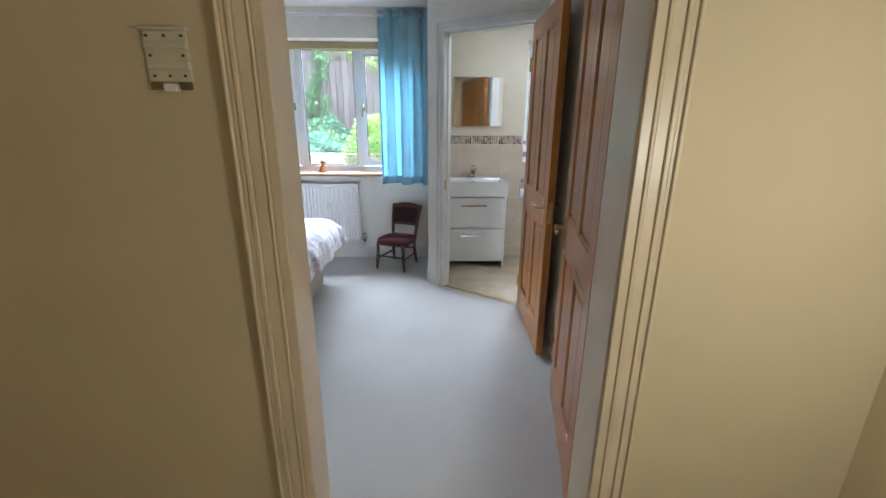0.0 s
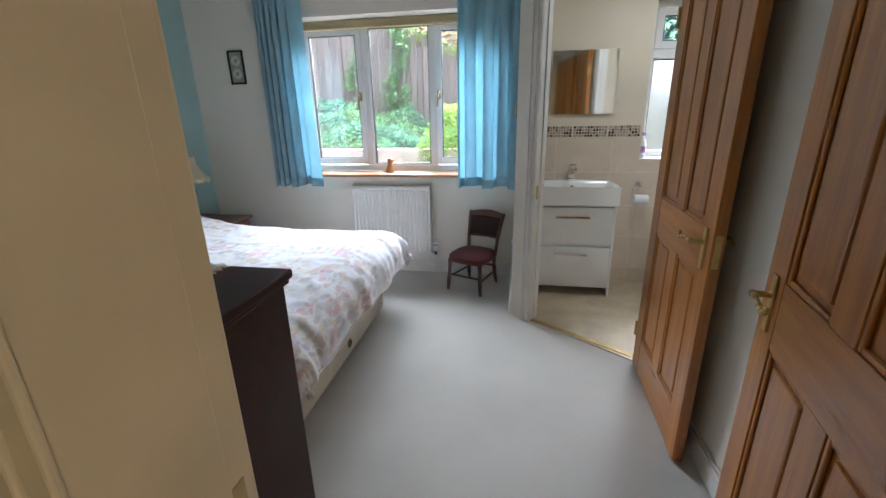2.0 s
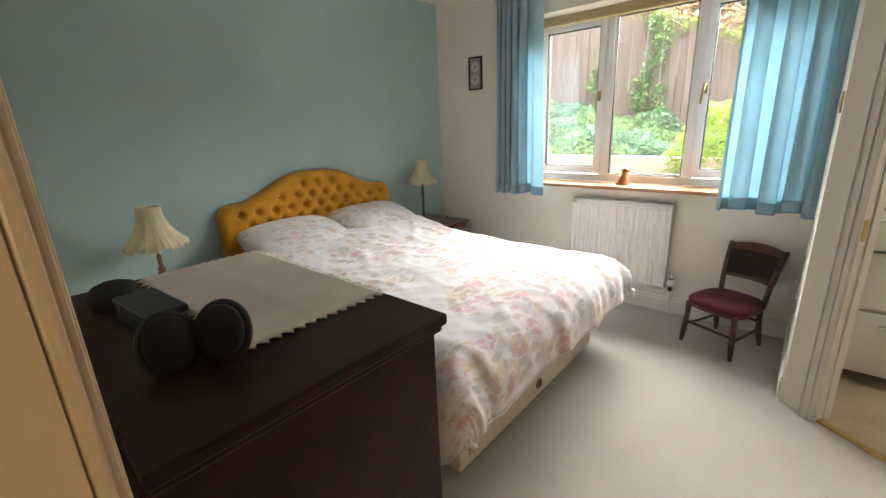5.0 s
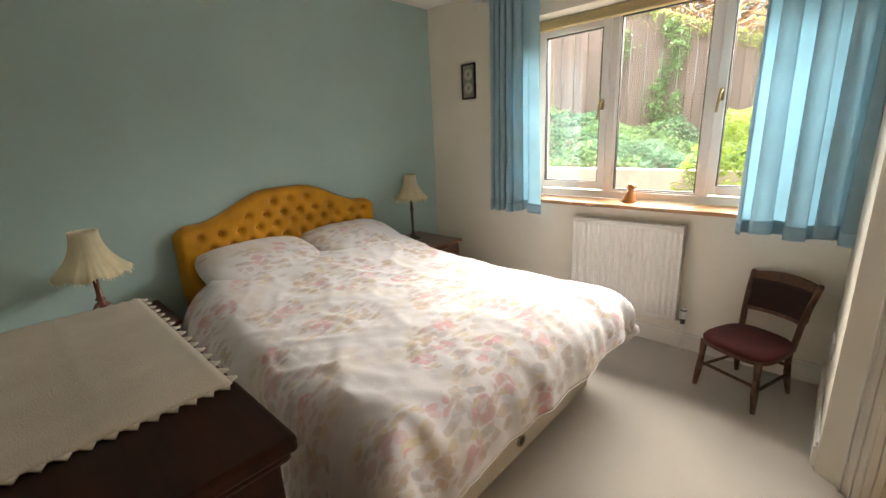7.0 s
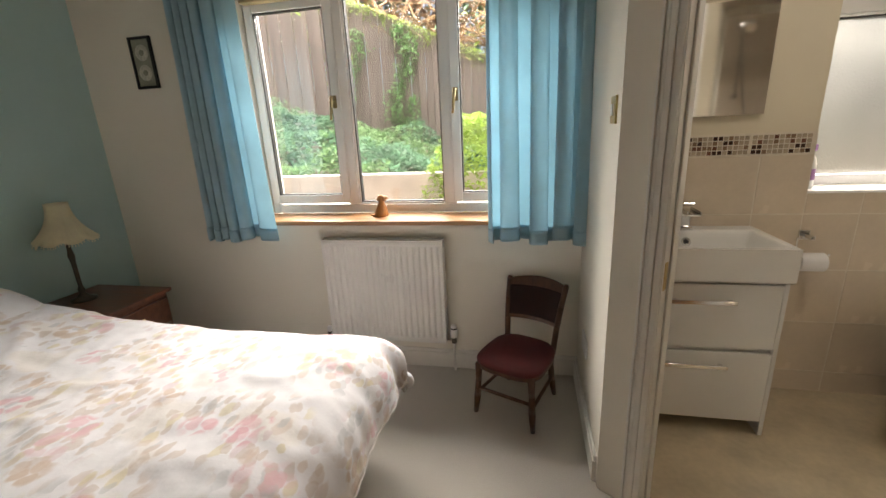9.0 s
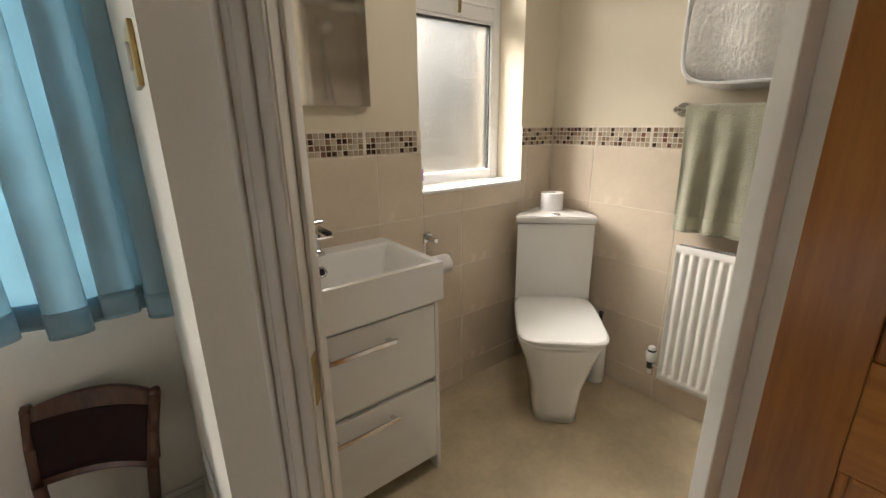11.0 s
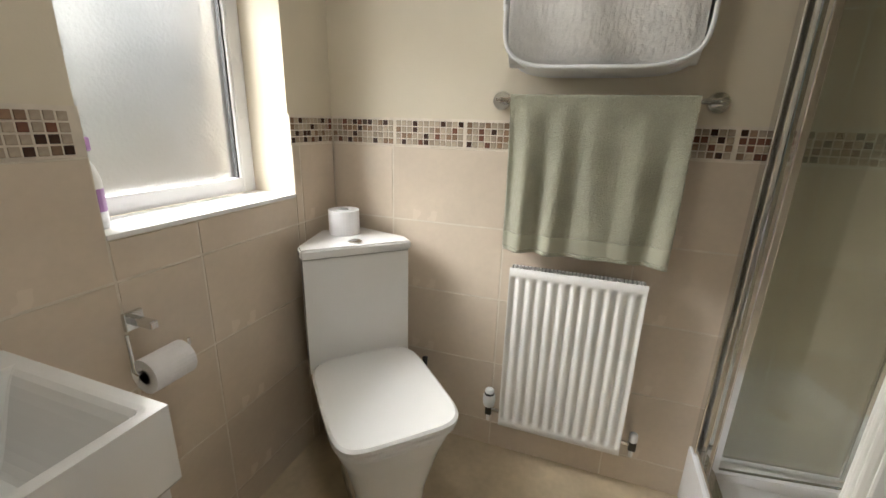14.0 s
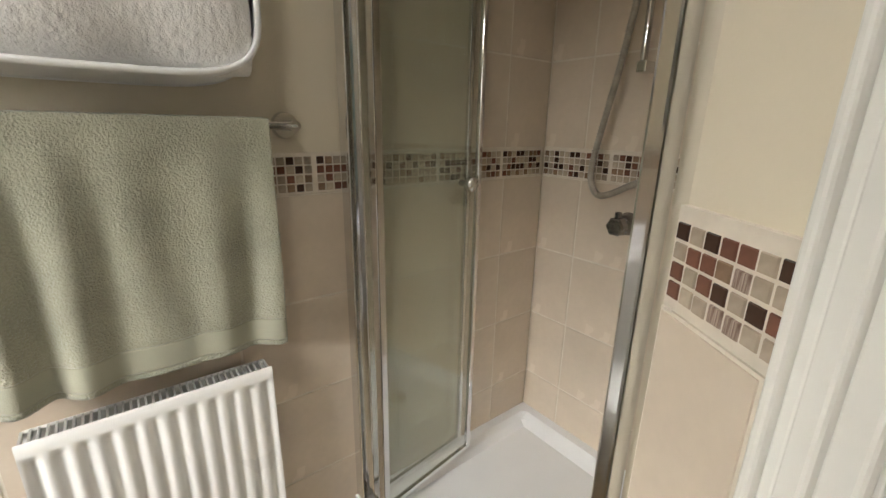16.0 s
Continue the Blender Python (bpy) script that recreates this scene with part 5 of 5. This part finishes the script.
structure("ground", SOIL, (-60, 60, -60, 80, -0.6, -0.5), label="dark soil ground outside the windows", category="ground")
structure("pavement", CONCRETE, (-9, 6, 4.82, 6.6, -0.5, -0.46), label="pale concrete path between house and garden wall", category="path")
structure("retaining_wall", CONCRETE, (-9, 6, 6.6, 6.8, -0.5, 0.93), label="low pale garden retaining wall", category="wall")
bm = bmesh.new()


def bank_z(x, y):
    k = (y - 6.8) / 2.6
    return 0.84 + max(0.10, min(1.3, 0.34 - 0.27 * (x + 2))) * k + 0.06 * noise.noise((x * 0.8, y * 0.8, 0))


sheet(bm, 60, 20, lambda u, v: (-9 + 15 * u, 6.8 + 3.6 * v, bank_z(-9 + 15 * u, 6.8 + 3.6 * v)))
tagged(part("garden_bank", bm, SOIL, None, smooth=True), "planted earth bank behind the low wall", "bank", kind="structure")


def fence_top(x):
    return max(1.9, min(4.2, 2.70 - 0.44 * (x + 1.5)))


fence = thing("garden_fence", pose(0, 9.45, 0), "weathered brown close-board garden fence with ivy", "fence")
for i in range(110):
    x = -9 + i * 0.125
    z0, z1 = 0.8, fence_top(x)
    bm = bmesh.new()
    box(bm, -0.058, 0.058, -0.012 + 0.004 * (i % 2), 0.008 + 0.004 * (i % 2), 0, z1 - z0)
    o = part("board", bm, FENCE, fence)
    o.location = (x, 0.012 * (i % 2), z0)


def leaves(name, count, place, size, mat, seed, label, category, kind="stuff"):
    """A mass of small leaves, each a bent quad, joined in one mesh."""
    rnd = random.Random(seed)
    vv, ff = [], []
    for _ in range(count):
        p, s = place(rnd), size * rnd.uniform(0.6, 1.4)
        e = Euler((rnd.uniform(-1.1, 1.1), rnd.uniform(-1.1, 1.1), rnd.uniform(0, 6.28))).to_matrix()
        k = len(vv)
        for q in ((0, -1, 0), (0.45, 0, 0.15), (0, 1, -0.1), (-0.45, 0, 0.15)):
            w_ = e @ Vector(q) * s
            vv.append((p[0] + w_.x, p[1] + w_.y, p[2] + w_.z))
        ff.append((k, k + 1, k + 2, k + 3))
    me = bpy.data.meshes.new(name)
    me.from_pydata(vv, [], ff)
    me.materials.append(mat)
    return tagged(new(name, me), label, category, kind=kind)


def bank_place(patch):
    """Low spreading plants in drifts: patch says which of the drifts a leaf belongs to."""
    def f(rnd):
        while True:
            x, y = rnd.uniform(-7, 3), rnd.uniform(6.85, 9.35)
            drift = noise.noise((x * 0.9, y * 1.1, 7.0)) + 0.12 * rnd.uniform(-1, 1)
            if (drift > 0.05) == patch:
                break
        lump = max(0, noise.noise((x * 1.7, y * 1.7, 4.0)) + 0.35)
        tier = math.floor(rnd.random() * 3) / 3
        return (x, y, bank_z(x, y) + (0.05 + 0.34 * lump) * (tier + 0.25 * rnd.random()))
    return f


leaves("ground_cover", 19000, bank_place(False), 0.042, LEAF, 1, "blue-green spreading ground cover on the bank", "shrubs")
leaves("ground_cover", 11000, bank_place(True), 0.036, FERN, 2, "fresh green low plants on the bank", "shrubs")


def moss_place(rnd):
    x = rnd.uniform(-5.5, 0.5)
    return (x, 9.42 + rnd.uniform(-0.03, 0.05), fence_top(x) + 0.03 - abs(rnd.gauss(0, 0.11)))


leaves("fence_moss", 2600, moss_place, 0.022, LIME, 12, "yellow-green moss and creeper along the fence top", "moss")


def ivy_place(cx, w, z0, z1):
    def f(rnd):
        z = rnd.uniform(z0, z1)
        return (cx + rnd.gauss(0, w) + 0.15 * math.sin(z * 4 + cx), 9.42 - abs(rnd.gauss(0, 0.04)), z)
    return f


for cx, w, z0, z1, n, s in ((-2.34, 0.10, 1.45, 3.0, 900, 3), (-2.04, 0.06, 1.35, 1.95, 200, 4), (-3.16, 0.07, 1.85, 3.0, 380, 5)):
    leaves("ivy", n, ivy_place(cx, w, z0, z1), 0.027, IVY, s, "green ivy climbing the fence", "ivy")


def shrub_place(cx, cy, cz, r, h):
    def f(rnd):
        a, q = rnd.uniform(0, 6.28), rnd.random() ** 0.4
        k = rnd.random()
        return (cx + r * q * math.cos(a) * (1.2 - 0.85 * k), cy + r * q * math.sin(a) * 0.6, cz + h * k)
    return f


leaves("lime_shrub", 2600, shrub_place(-0.86, 6.72, 0.5, 0.60, 1.0), 0.034, LIME, 9, "bright lime green shrub by the low wall", "shrub")


def tree(x, y, seed):
    rnd = random.Random(seed)
    t = thing("tree", pose(x, y, 1.0), "leafy tree behind the fence", "tree", "trees behind the fence")
    bm = bmesh.new()
    rod(bm, (0, 0, 0), (0.1, 0, 2.4), 0.14, 0.09)
    for _ in range(6):
        a = rnd.uniform(0, 6.28)
        rod(bm, (0.08, 0, rnd.uniform(1.4, 2.4)), (1.2 * math.cos(a), 1.2 * math.sin(a), rnd.uniform(2.6, 4.2)), 0.05, 0.015)
    part("trunk", bm, DARK_OAK, t)
    clumps = [(rnd.uniform(-1.4, 1.4), rnd.uniform(-1, 1), rnd.uniform(1.5, 4.4)) for _ in range(14)]

    def f(r):
        c = r.choice(clumps)
        return (c[0] + r.gauss(0, 0.35), c[1] + r.gauss(0, 0.35), c[2] + r.gauss(0, 0.3))
    o = leaves("crown", 4200, f, 0.07, LIME if seed % 2 else LEAF, seed, "", "")
    o.parent = t
    for k in ("kind",):
        if k in o:
            del o[k]


for i, x in enumerate((-6.5, -4.2, -2.2, 0.2, 2.4)):
    tree(x, 10.9 + 0.3 * (i % 2), 20 + i)


def hedge(name, count, seed):
    """A thicket of bare brown twigs behind the fence, joined in one mesh."""
    rnd = random.Random(seed)
    vv, ff = [], []
    for _ in range(count):
        x = rnd.uniform(-5.5, 1.5)
        p = Vector((x, rnd.uniform(9.65, 10.5), fence_top(x) + rnd.uniform(-0.5, 1.0)))
        d = Vector((rnd.gauss(0, 0.5), rnd.gauss(0, 0.3), rnd.uniform(-0.4, 0.7)))
        mid = p + d * 0.5 + Vector((rnd.gauss(0, 0.06), 0, rnd.gauss(0, 0.06)))
        side = d.cross(Vector((0, 1, 0.2))).normalized()
        back = d.cross(side).normalized()
        k = len(vv)
        for c, r in ((p, 0.013), (mid, 0.009), (p + d, 0.003)):
            vv += [c + side * r, c - side * r * 0.5 + back * r, c - side * r * 0.5 - back * r]
        for j in (k, k + 3):
            ff += [(j + i, j + (i + 1) % 3, j + 3 + (i + 1) % 3, j + 3 + i) for i in range(3)]
    me = bpy.data.meshes.new(name)
    me.from_pydata(vv, [], ff)
    me.materials.append(material("dry brown twigs", (0.30, 0.20, 0.11), 0.9, vary=0.3, scale=3, bump=0))
    tagged(new(name, me), "bare brown twiggy hedge behind the fence", "hedge", kind="stuff")


hedge("hedge", 1500, 31)


# ---- small things in the bedroom ----
pic = thing("framed_picture", pose(-2.385, WY, 1.805), "small black framed picture of two pale roundels", "picture")
PRINT = material("grey green print", (0.30, 0.31, 0.24), 0.6, vary=0.08, scale=30, bump=0)
PALE = material("pale roundel", (0.55, 0.54, 0.46), 0.6, vary=0.12, scale=60, bump=0)
bpart("print", PRINT, pic, (-0.058, 0.058, -0.010, -0.004, -0.122, 0.122))
for b in ((-0.071, -0.057, -0.135, 0.135), (0.057, 0.071, -0.135, 0.135), (-0.057, 0.057, -0.135, -0.121), (-0.057, 0.057, 0.121, 0.135)):
    bpart("frame_bar", BLACK, pic, (b[0], b[1], -0.018, -0.002, b[2], b[3]), bevel=0.002)
for z in (-0.052, 0.052):
    bm = bmesh.new()
    lathe(bm, [(0.042, 0), (0.042, 0.002), (0.03, 0.003), (0.0, 0.003)], 24)
    o = part("roundel", bm, PALE, pic, "pale round motif")
    o.matrix_local = pose(0, -0.0102, z, 90)
    bm = bmesh.new()
    lathe(bm, [(0.016, 0), (0.014, 0.0025), (0.0, 0.003)], 16)
    part("motif", bm, PRINT, o).location = (0, 0, 0.0028)


def dog_figure():
    """A small seated dog carved of pale wood, in one mesh."""
    bm = bmesh.new()
    rings = [(0.0, 0.030, 0.036, 0), (0.012, 0.034, 0.040, 0), (0.04, 0.026, 0.034, -0.004), (0.065, 0.020, 0.024, -0.010), (0.082, 0.016, 0.018, -0.012), (0.095, 0.019, 0.021, -0.014), (0.112, 0.018, 0.022, -0.016), (0.124, 0.008, 0.010, -0.014)]
    rv = [[bm.verts.new((rx * math.cos(a), ry * math.sin(a) + off, z)) for a in [2 * math.pi * i / 20 for i in range(20)]] for z, rx, ry, off in rings]
    for p, q in zip(rv, rv[1:]):
        for i in range(20):
            bm.faces.new((p[i], p[(i + 1) % 20], q[(i + 1) % 20], q[i]))
    bm.faces.new(rv[0]), bm.faces.new(rv[-1])
    rod(bm, (0, -0.03, 0.105), (0, -0.055, 0.100), 0.013, 0.008)
    for x in (-0.018, 0.018):
        rod(bm, (x, -0.012, 0.118), (x * 1.5, -0.008, 0.092), 0.006, 0.009)
        rod(bm, (x * 0.7, -0.03, 0.06), (x * 0.7, -0.036, 0.0), 0.007, 0.009)
    rod(bm, (0.02, 0.03, 0.006), (0.055, 0.03, 0.010), 0.007, 0.004)
    o = part("dog_figurine", bm, wood("carved pale wood", (0.50, 0.25, 0.09), (0.36, 0.16, 0.05), rough=0.5, coat=0), None, smooth=True)
    o.matrix_world = pose(-1.105, 4.575, 0.898, 0, 0, 150)
    tagged(o, "small carved wooden dog on the window board", "figurine")


dog_figure()
sw = thing("light_switch", pose(0.01, 3.80, 1.405), "brass light switch plate on the partition wall", "light switch")
bpart("plate", BRASS, sw, (-0.007, 0, -0.043, 0.043, -0.043, 0.043), bevel=0.002)
bpart("rocker", UPVC, sw, (-0.012, -0.006, -0.012, 0.012, -0.018, 0.018), bevel=0.002)
sk = thing("wall_socket", pose(0.01, 4.17, 0.36), "white double wall socket low on the partition wall", "socket")
bpart("plate", UPVC, sk, (-0.009, 0, -0.073, 0.073, -0.043, 0.043), bevel=0.003)
for y in (-0.037, 0.037):
    bpart("rocker", UPVC, sk, (-0.012, -0.008, y - 0.008, y + 0.008, 0.018, 0.034), bevel=0.001)

# strike plate on the bedroom door jamb
kp = bpart("strike_plate", BRASS, None, (JL, JL + 0.002, DY1 - 0.04, DY1 - 0.012, 0.86, 0.96), bevel=0.0005)
tagged(kp, "brass strike plate on the door jamb", "strike plate")
kp = bpart("strike_plate", BRASS, None, (D0, D0 + 0.002, 0.008, 0.032, 0.86, 0.95), bevel=0.0005)
kp.matrix_world = DIAG
tagged(kp, "brass strike plate on the bathroom door jamb", "strike plate")
o = bpart("threshold_strip", BRASS, None, (D0, D1, 0.01, 0.045, 0.0, 0.008), bevel=0.003)
o.matrix_world = DIAG
tagged(o, "brass carpet threshold strip in the bathroom doorway", "threshold", kind="structure")

# hall wall bracket
br = thing("wall_bracket", pose(-0.514, DY0, 1.544), "empty cream metal mounting plate screwed to hall wall", "bracket")
BRK = material("cream enamelled steel", (0.66, 0.60, 0.46), 0.45, vary=0.05, scale=20)
bpart("back_plate", BRK, br, (-0.046, 0.046, -0.006, 0, -0.05, 0.052), bevel=0.003)
for z in (-0.018, 0.022):
    bpart("rib", BRK, br, (-0.044, 0.044, -0.010, -0.005, z - 0.007, z + 0.007), bevel=0.002)
bpart("top_lip", BRK, br, (-0.05, 0.05, -0.014, 0, 0.05, 0.057), bevel=0.002)
# Dull brown here puts the shade under the plate into the lugs' colour.
for x in (-0.030, 0.030):
    bpart("shaded_lug", DULL, br, (x - 0.013, x + 0.013, -0.010, 0, -0.066, -0.05), bevel=0.003)
bpart("clip", UPVC, br, (-0.015, 0.015, -0.014, 0, -0.07, -0.054), bevel=0.002, label="white plastic clip")
for x, z in ((-0.036, 0.04), (0.0, 0.04), (0.036, 0.04), (-0.034, 0.002), (0.034, 0.002), (-0.032, -0.038), (0.0, -0.038), (0.032, -0.038)):
    bm = bmesh.new()
    rod(bm, (x, -0.006, z), (x, -0.0085, z), 0.0028)
    part("screw", bm, BRONZE, br)


# ---- things on the chest ----
def headphones():
    """Over-ear headphones lying flat: two padded cups, yokes, a headband."""
    h = thing("headphones", pose(-0.78, 1.487, 1.019, 0, 0, 72), "black padded over-ear headphones lying on the chest", "headphones")
    for x, y, rz in ((-0.046, 0.0, 10), (0.046, 0.0, -10)):
        bm = bmesh.new()
        lathe(bm, [(0.030, 0.0), (0.040, 0.008), (0.042, 0.03), (0.036, 0.046), (0.0, 0.05)], 26)
        cup = part("ear_cup", bm, BLACK_FELT, h, smooth=True)
        cup.matrix_local = pose(x, y, 0.045, 62, 0, rz) @ Matrix.Diagonal((1.0, 1.25, 1.0, 1))
        bm = bmesh.new()
        prof = [(0.043 + 0.010 * math.cos(a), 0.0 + 0.012 * math.sin(a)) for a in [2 * math.pi * i / 10 for i in range(11)]]
        lathe(bm, prof, 28)
        part("cushion", bm, material("grey cushion cloth", (0.03, 0.028, 0.026), 0.9, vary=0.15, scale=20), cup, "dark grey ear cushion", smooth=True)
    pts = [(0.058 * math.cos(a), 0.04 + 0.07 * math.sin(a), 0.02 + 0.012 * math.sin(a)) for a in [math.pi * i / 24 for i in range(25)]]
    tube("headband", pts, 0.010, BLACK_FELT, h, "padded black headband")
    h.scale = (0.86, 0.86, 0.86)


headphones()
bx = thing("black_box", pose(-1.02, 1.485, 1.019, 0, 0, 4), "small matt black box beside the cloth runner", "box")
bpart("base", BLACK, bx, (-0.085, 0.085, -0.036, 0.036, 0, 0.03), bevel=0.003)
bpart("lid", BLACK, bx, (-0.087, 0.087, -0.038, 0.038, 0.031, 0.046), bevel=0.003)
bm = bmesh.new()
lathe(bm, [(0.045, 0), (0.05, 0.01), (0.05, 0.03), (0.04, 0.048), (0.02, 0.056), (0.0, 0.058)], 28)
o = part("round_pouch", bm, BLACK_FELT, None, smooth=True)
o.matrix_world = pose(-1.19, 1.462, 1.019)
tagged(o, "round black zipped pouch on the chest", "pouch")

# ---- small things in the bathroom ----
tb = thing("toilet_brush", pose(1.745, 4.04, 0.005), "white toilet brush holder with dark handle beside toilet", "toilet brush")
bm = bmesh.new()
lathe(bm, [(0.042, 0), (0.045, 0.01), (0.042, 0.2), (0.040, 0.24), (0.03, 0.24)], 24)
part("holder", bm, CERAMIC, tb, smooth=True)
bm = bmesh.new()
lathe(bm, [(0.028, 0.24), (0.03, 0.255), (0.012, 0.27), (0.009, 0.36), (0.011, 0.39), (0.0, 0.395)], 18)
part("handle", bm, BLACK, tb, smooth=True)

bt = thing("spray_bottle", pose(0.998, 4.545, BWIN[2] + 0.012, 0, 0, 200), "white spray bottle with purple label and trigger", "bottle")
PURPLE = material("purple plastic", (0.42, 0.22, 0.50), 0.4, vary=0.05, scale=20)
bm = bmesh.new()
lathe(bm, [(0.026, 0), (0.030, 0.006), (0.030, 0.11), (0.022, 0.14), (0.012, 0.155), (0.012, 0.17)], 24)
part("bottle", bm, UPVC, bt, smooth=True)
bm = bmesh.new()
lathe(bm, [(0.0305, 0.04), (0.0305, 0.09)], 24)
part("paper_label", bm, PURPLE, bt, "purple printed band")
bpart("trigger_head", PURPLE, bt, (-0.014, 0.014, -0.045, 0.02, 0.17, 0.2), (-0.006, 0.006, -0.04, -0.03, 0.135, 0.175), bevel=0.004, label="purple trigger")


# ---- bathroom tiles ----
def tile_run(parent, m, x0, x1, z0, z1, first, rowz, proud=0.010, gap=0.003, pitch=0.43):
    """Wall tiles as separate pieces. x runs along the wall, y = 0 is the wall face and -y is into the room."""
    xs = [x0] + [first + k * pitch for k in range(-8, 12) if x0 + 0.02 < first + k * pitch < x1 - 0.02] + [x1]
    zs = [z0] + [z for z in rowz if z0 + 0.02 < z < z1 - 0.02] + [z1]
    inv = parent.matrix_world.inverted()
    bed_ = bpart("grout_bed", GROUT, parent, (x0, x1, -proud + 0.0015, 0, z0, z1))
    bed_.matrix_local = inv @ m
    for a, b in zip(xs, xs[1:]):
        for c, d in zip(zs, zs[1:]):
            w_, h_ = b - a - gap, d - c - gap
            bm = bmesh.new()
            e = 0.002
            lo = [bm.verts.new(p) for p in ((-w_ / 2, 0, -h_ / 2), (w_ / 2, 0, -h_ / 2), (w_ / 2, 0, h_ / 2), (-w_ / 2, 0, h_ / 2))]
            hi = [bm.verts.new((math.copysign(abs(v.co.x) - e, v.co.x), -proud, math.copysign(abs(v.co.z) - e, v.co.z))) for v in lo]
            bm.faces.new(hi)
            for i in range(4):
                bm.faces.new((lo[i], lo[(i + 1) % 4], hi[(i + 1) % 4], hi[i]))
            o = part("tile", bm, TILE, parent)
            o.matrix_local = inv @ m @ pose((a + b) / 2, 0, (c + d) / 2)


ROWS_Z = [0.117, 0.385, 0.652, 0.92, 1.57, 1.86, 2.15]
MZ0, MZ1 = 1.195, 1.280
M_LIGHT = [material("beige mosaic glass", c, 0.2, vary=0.1, scale=60, bump=0, per_piece=0.15) for c in ((0.46, 0.38, 0.29), (0.38, 0.31, 0.24), (0.26, 0.17, 0.11), (0.17, 0.075, 0.05), (0.055, 0.028, 0.02))]
PITCH = 0.0213
M_LIGHT.append(material("striped mosaic glass", (0.50, 0.40, 0.33), 0.2, dark=(0.10, 0.045, 0.03), scale=70, bump=0, stretch=(9, 1, 0.4), per_piece=0.15))
MOSAIC = []
for mt in M_LIGHT:
    h_ = PITCH / 2 - 0.0019
    me = bpy.data.meshes.new("mosaic")
    e = 0.0008
    me.from_pydata([(-h_, 0, -h_), (h_, 0, -h_), (h_, 0, h_), (-h_, 0, h_), (-h_ + e, -0.002, -h_ + e), (h_ - e, -0.002, -h_ + e), (h_ - e, -0.002, h_ - e), (-h_ + e, -0.002, h_ - e)], [],
                   [(4, 5, 6, 7), (0, 1, 5, 4), (1, 2, 6, 5), (2, 3, 7, 6), (3, 0, 4, 7)])
    me.materials.append(mt)
    MOSAIC.append(me)


def mosaic_run(parent, m, x0, x1, seed, offset=0, weights=(38, 20, 14, 13, 15, 0), fine=1.0):
    """A border of small square mosaic tiles in four rows, on a grout bed."""
    rnd = random.Random(seed)
    inv = parent.matrix_world.inverted()
    bed_ = bpart("grout_bed", GROUT, parent, (x0, x1, -0.007, 0, MZ0 - 0.004, MZ1 + 0.008))
    bed_.matrix_local = inv @ m
    x = x0 + PITCH / 2 + 0.001
    k = offset
    while x + PITCH * fine / 2 <= x1 + (0.002 if fine == 1 else 0.006):
        for r in range(4):
            me = MOSAIC[rnd.choices(range(6), weights)[0]]
            o = new("mosaic", me)
            o.parent = parent
            o.matrix_local = inv @ m @ pose(x + rnd.uniform(-0.0005, 0.0005), -0.007, MZ0 + PITCH * (2 + (r - 1.5) * fine) + rnd.uniform(-0.0005, 0.0005)) @ Matrix.Diagonal((fine, 1, fine, 1))
        k += 1
        x += PITCH * fine + (0.010 if k % 12 == 0 else 0)


BACK = pose(0, WY, 0)
tile_run(wall_back, BACK, 0.09, BWIN[0], 0.0, MZ0 - 0.005, 0.33, ROWS_Z)
tile_run(wall_back, BACK, BWIN[0], BWIN[1], 0.0, BWIN[2], 0.76, ROWS_Z)
tile_run(wall_back, BACK, BWIN[1], 1.82, 0.0, MZ0 - 0.005, 1.62, ROWS_Z)
mosaic_run(wall_back, BACK, 0.09, BWIN[0], 1, offset=8)
mosaic_run(wall_back, BACK, BWIN[1], 1.82, 2)
SIDE = pose(BX, 0, 0, 0, 0, -90)
tile_run(wall_towel, SIDE, -4.465, -3.03, 0.0, MZ0 - 0.005, -4.21, ROWS_Z)
mosaic_run(wall_towel, SIDE, -4.465, -3.03, 3)
tile_run(wall_towel, SIDE, -3.03, -2.29, 0.15, MZ0 - 0.005, -4.21, ROWS_Z)
tile_run(wall_towel, SIDE, -3.03, -2.29, MZ1 + 0.009, H, -4.21, ROWS_Z)
mosaic_run(wall_towel, SIDE, -3.03, -2.29, 4)
REAR = pose(0, SY, 0, 0, 0, 180)
tile_run(wall_shower, REAR, -1.82, -1.04, 0.15, MZ0 - 0.005, -1.655, ROWS_Z)
tile_run(wall_shower, REAR, -1.82, -1.04, MZ1 + 0.009, H, -1.655, ROWS_Z)
mosaic_run(wall_shower, REAR, -1.82, -1.04, 5)
PILLAR = DIAG @ pose(0, DT, 0, 0, 0, 180)
tile_run(wall_pillar, PILLAR, -1.13, -1.005, 0.0, MZ0 - 0.005, -3.0, ROWS_Z)
mosaic_run(wall_pillar, PILLAR, -1.13, -0.992, 11, weights=(18, 10, 12, 26, 18, 16), fine=0.88)
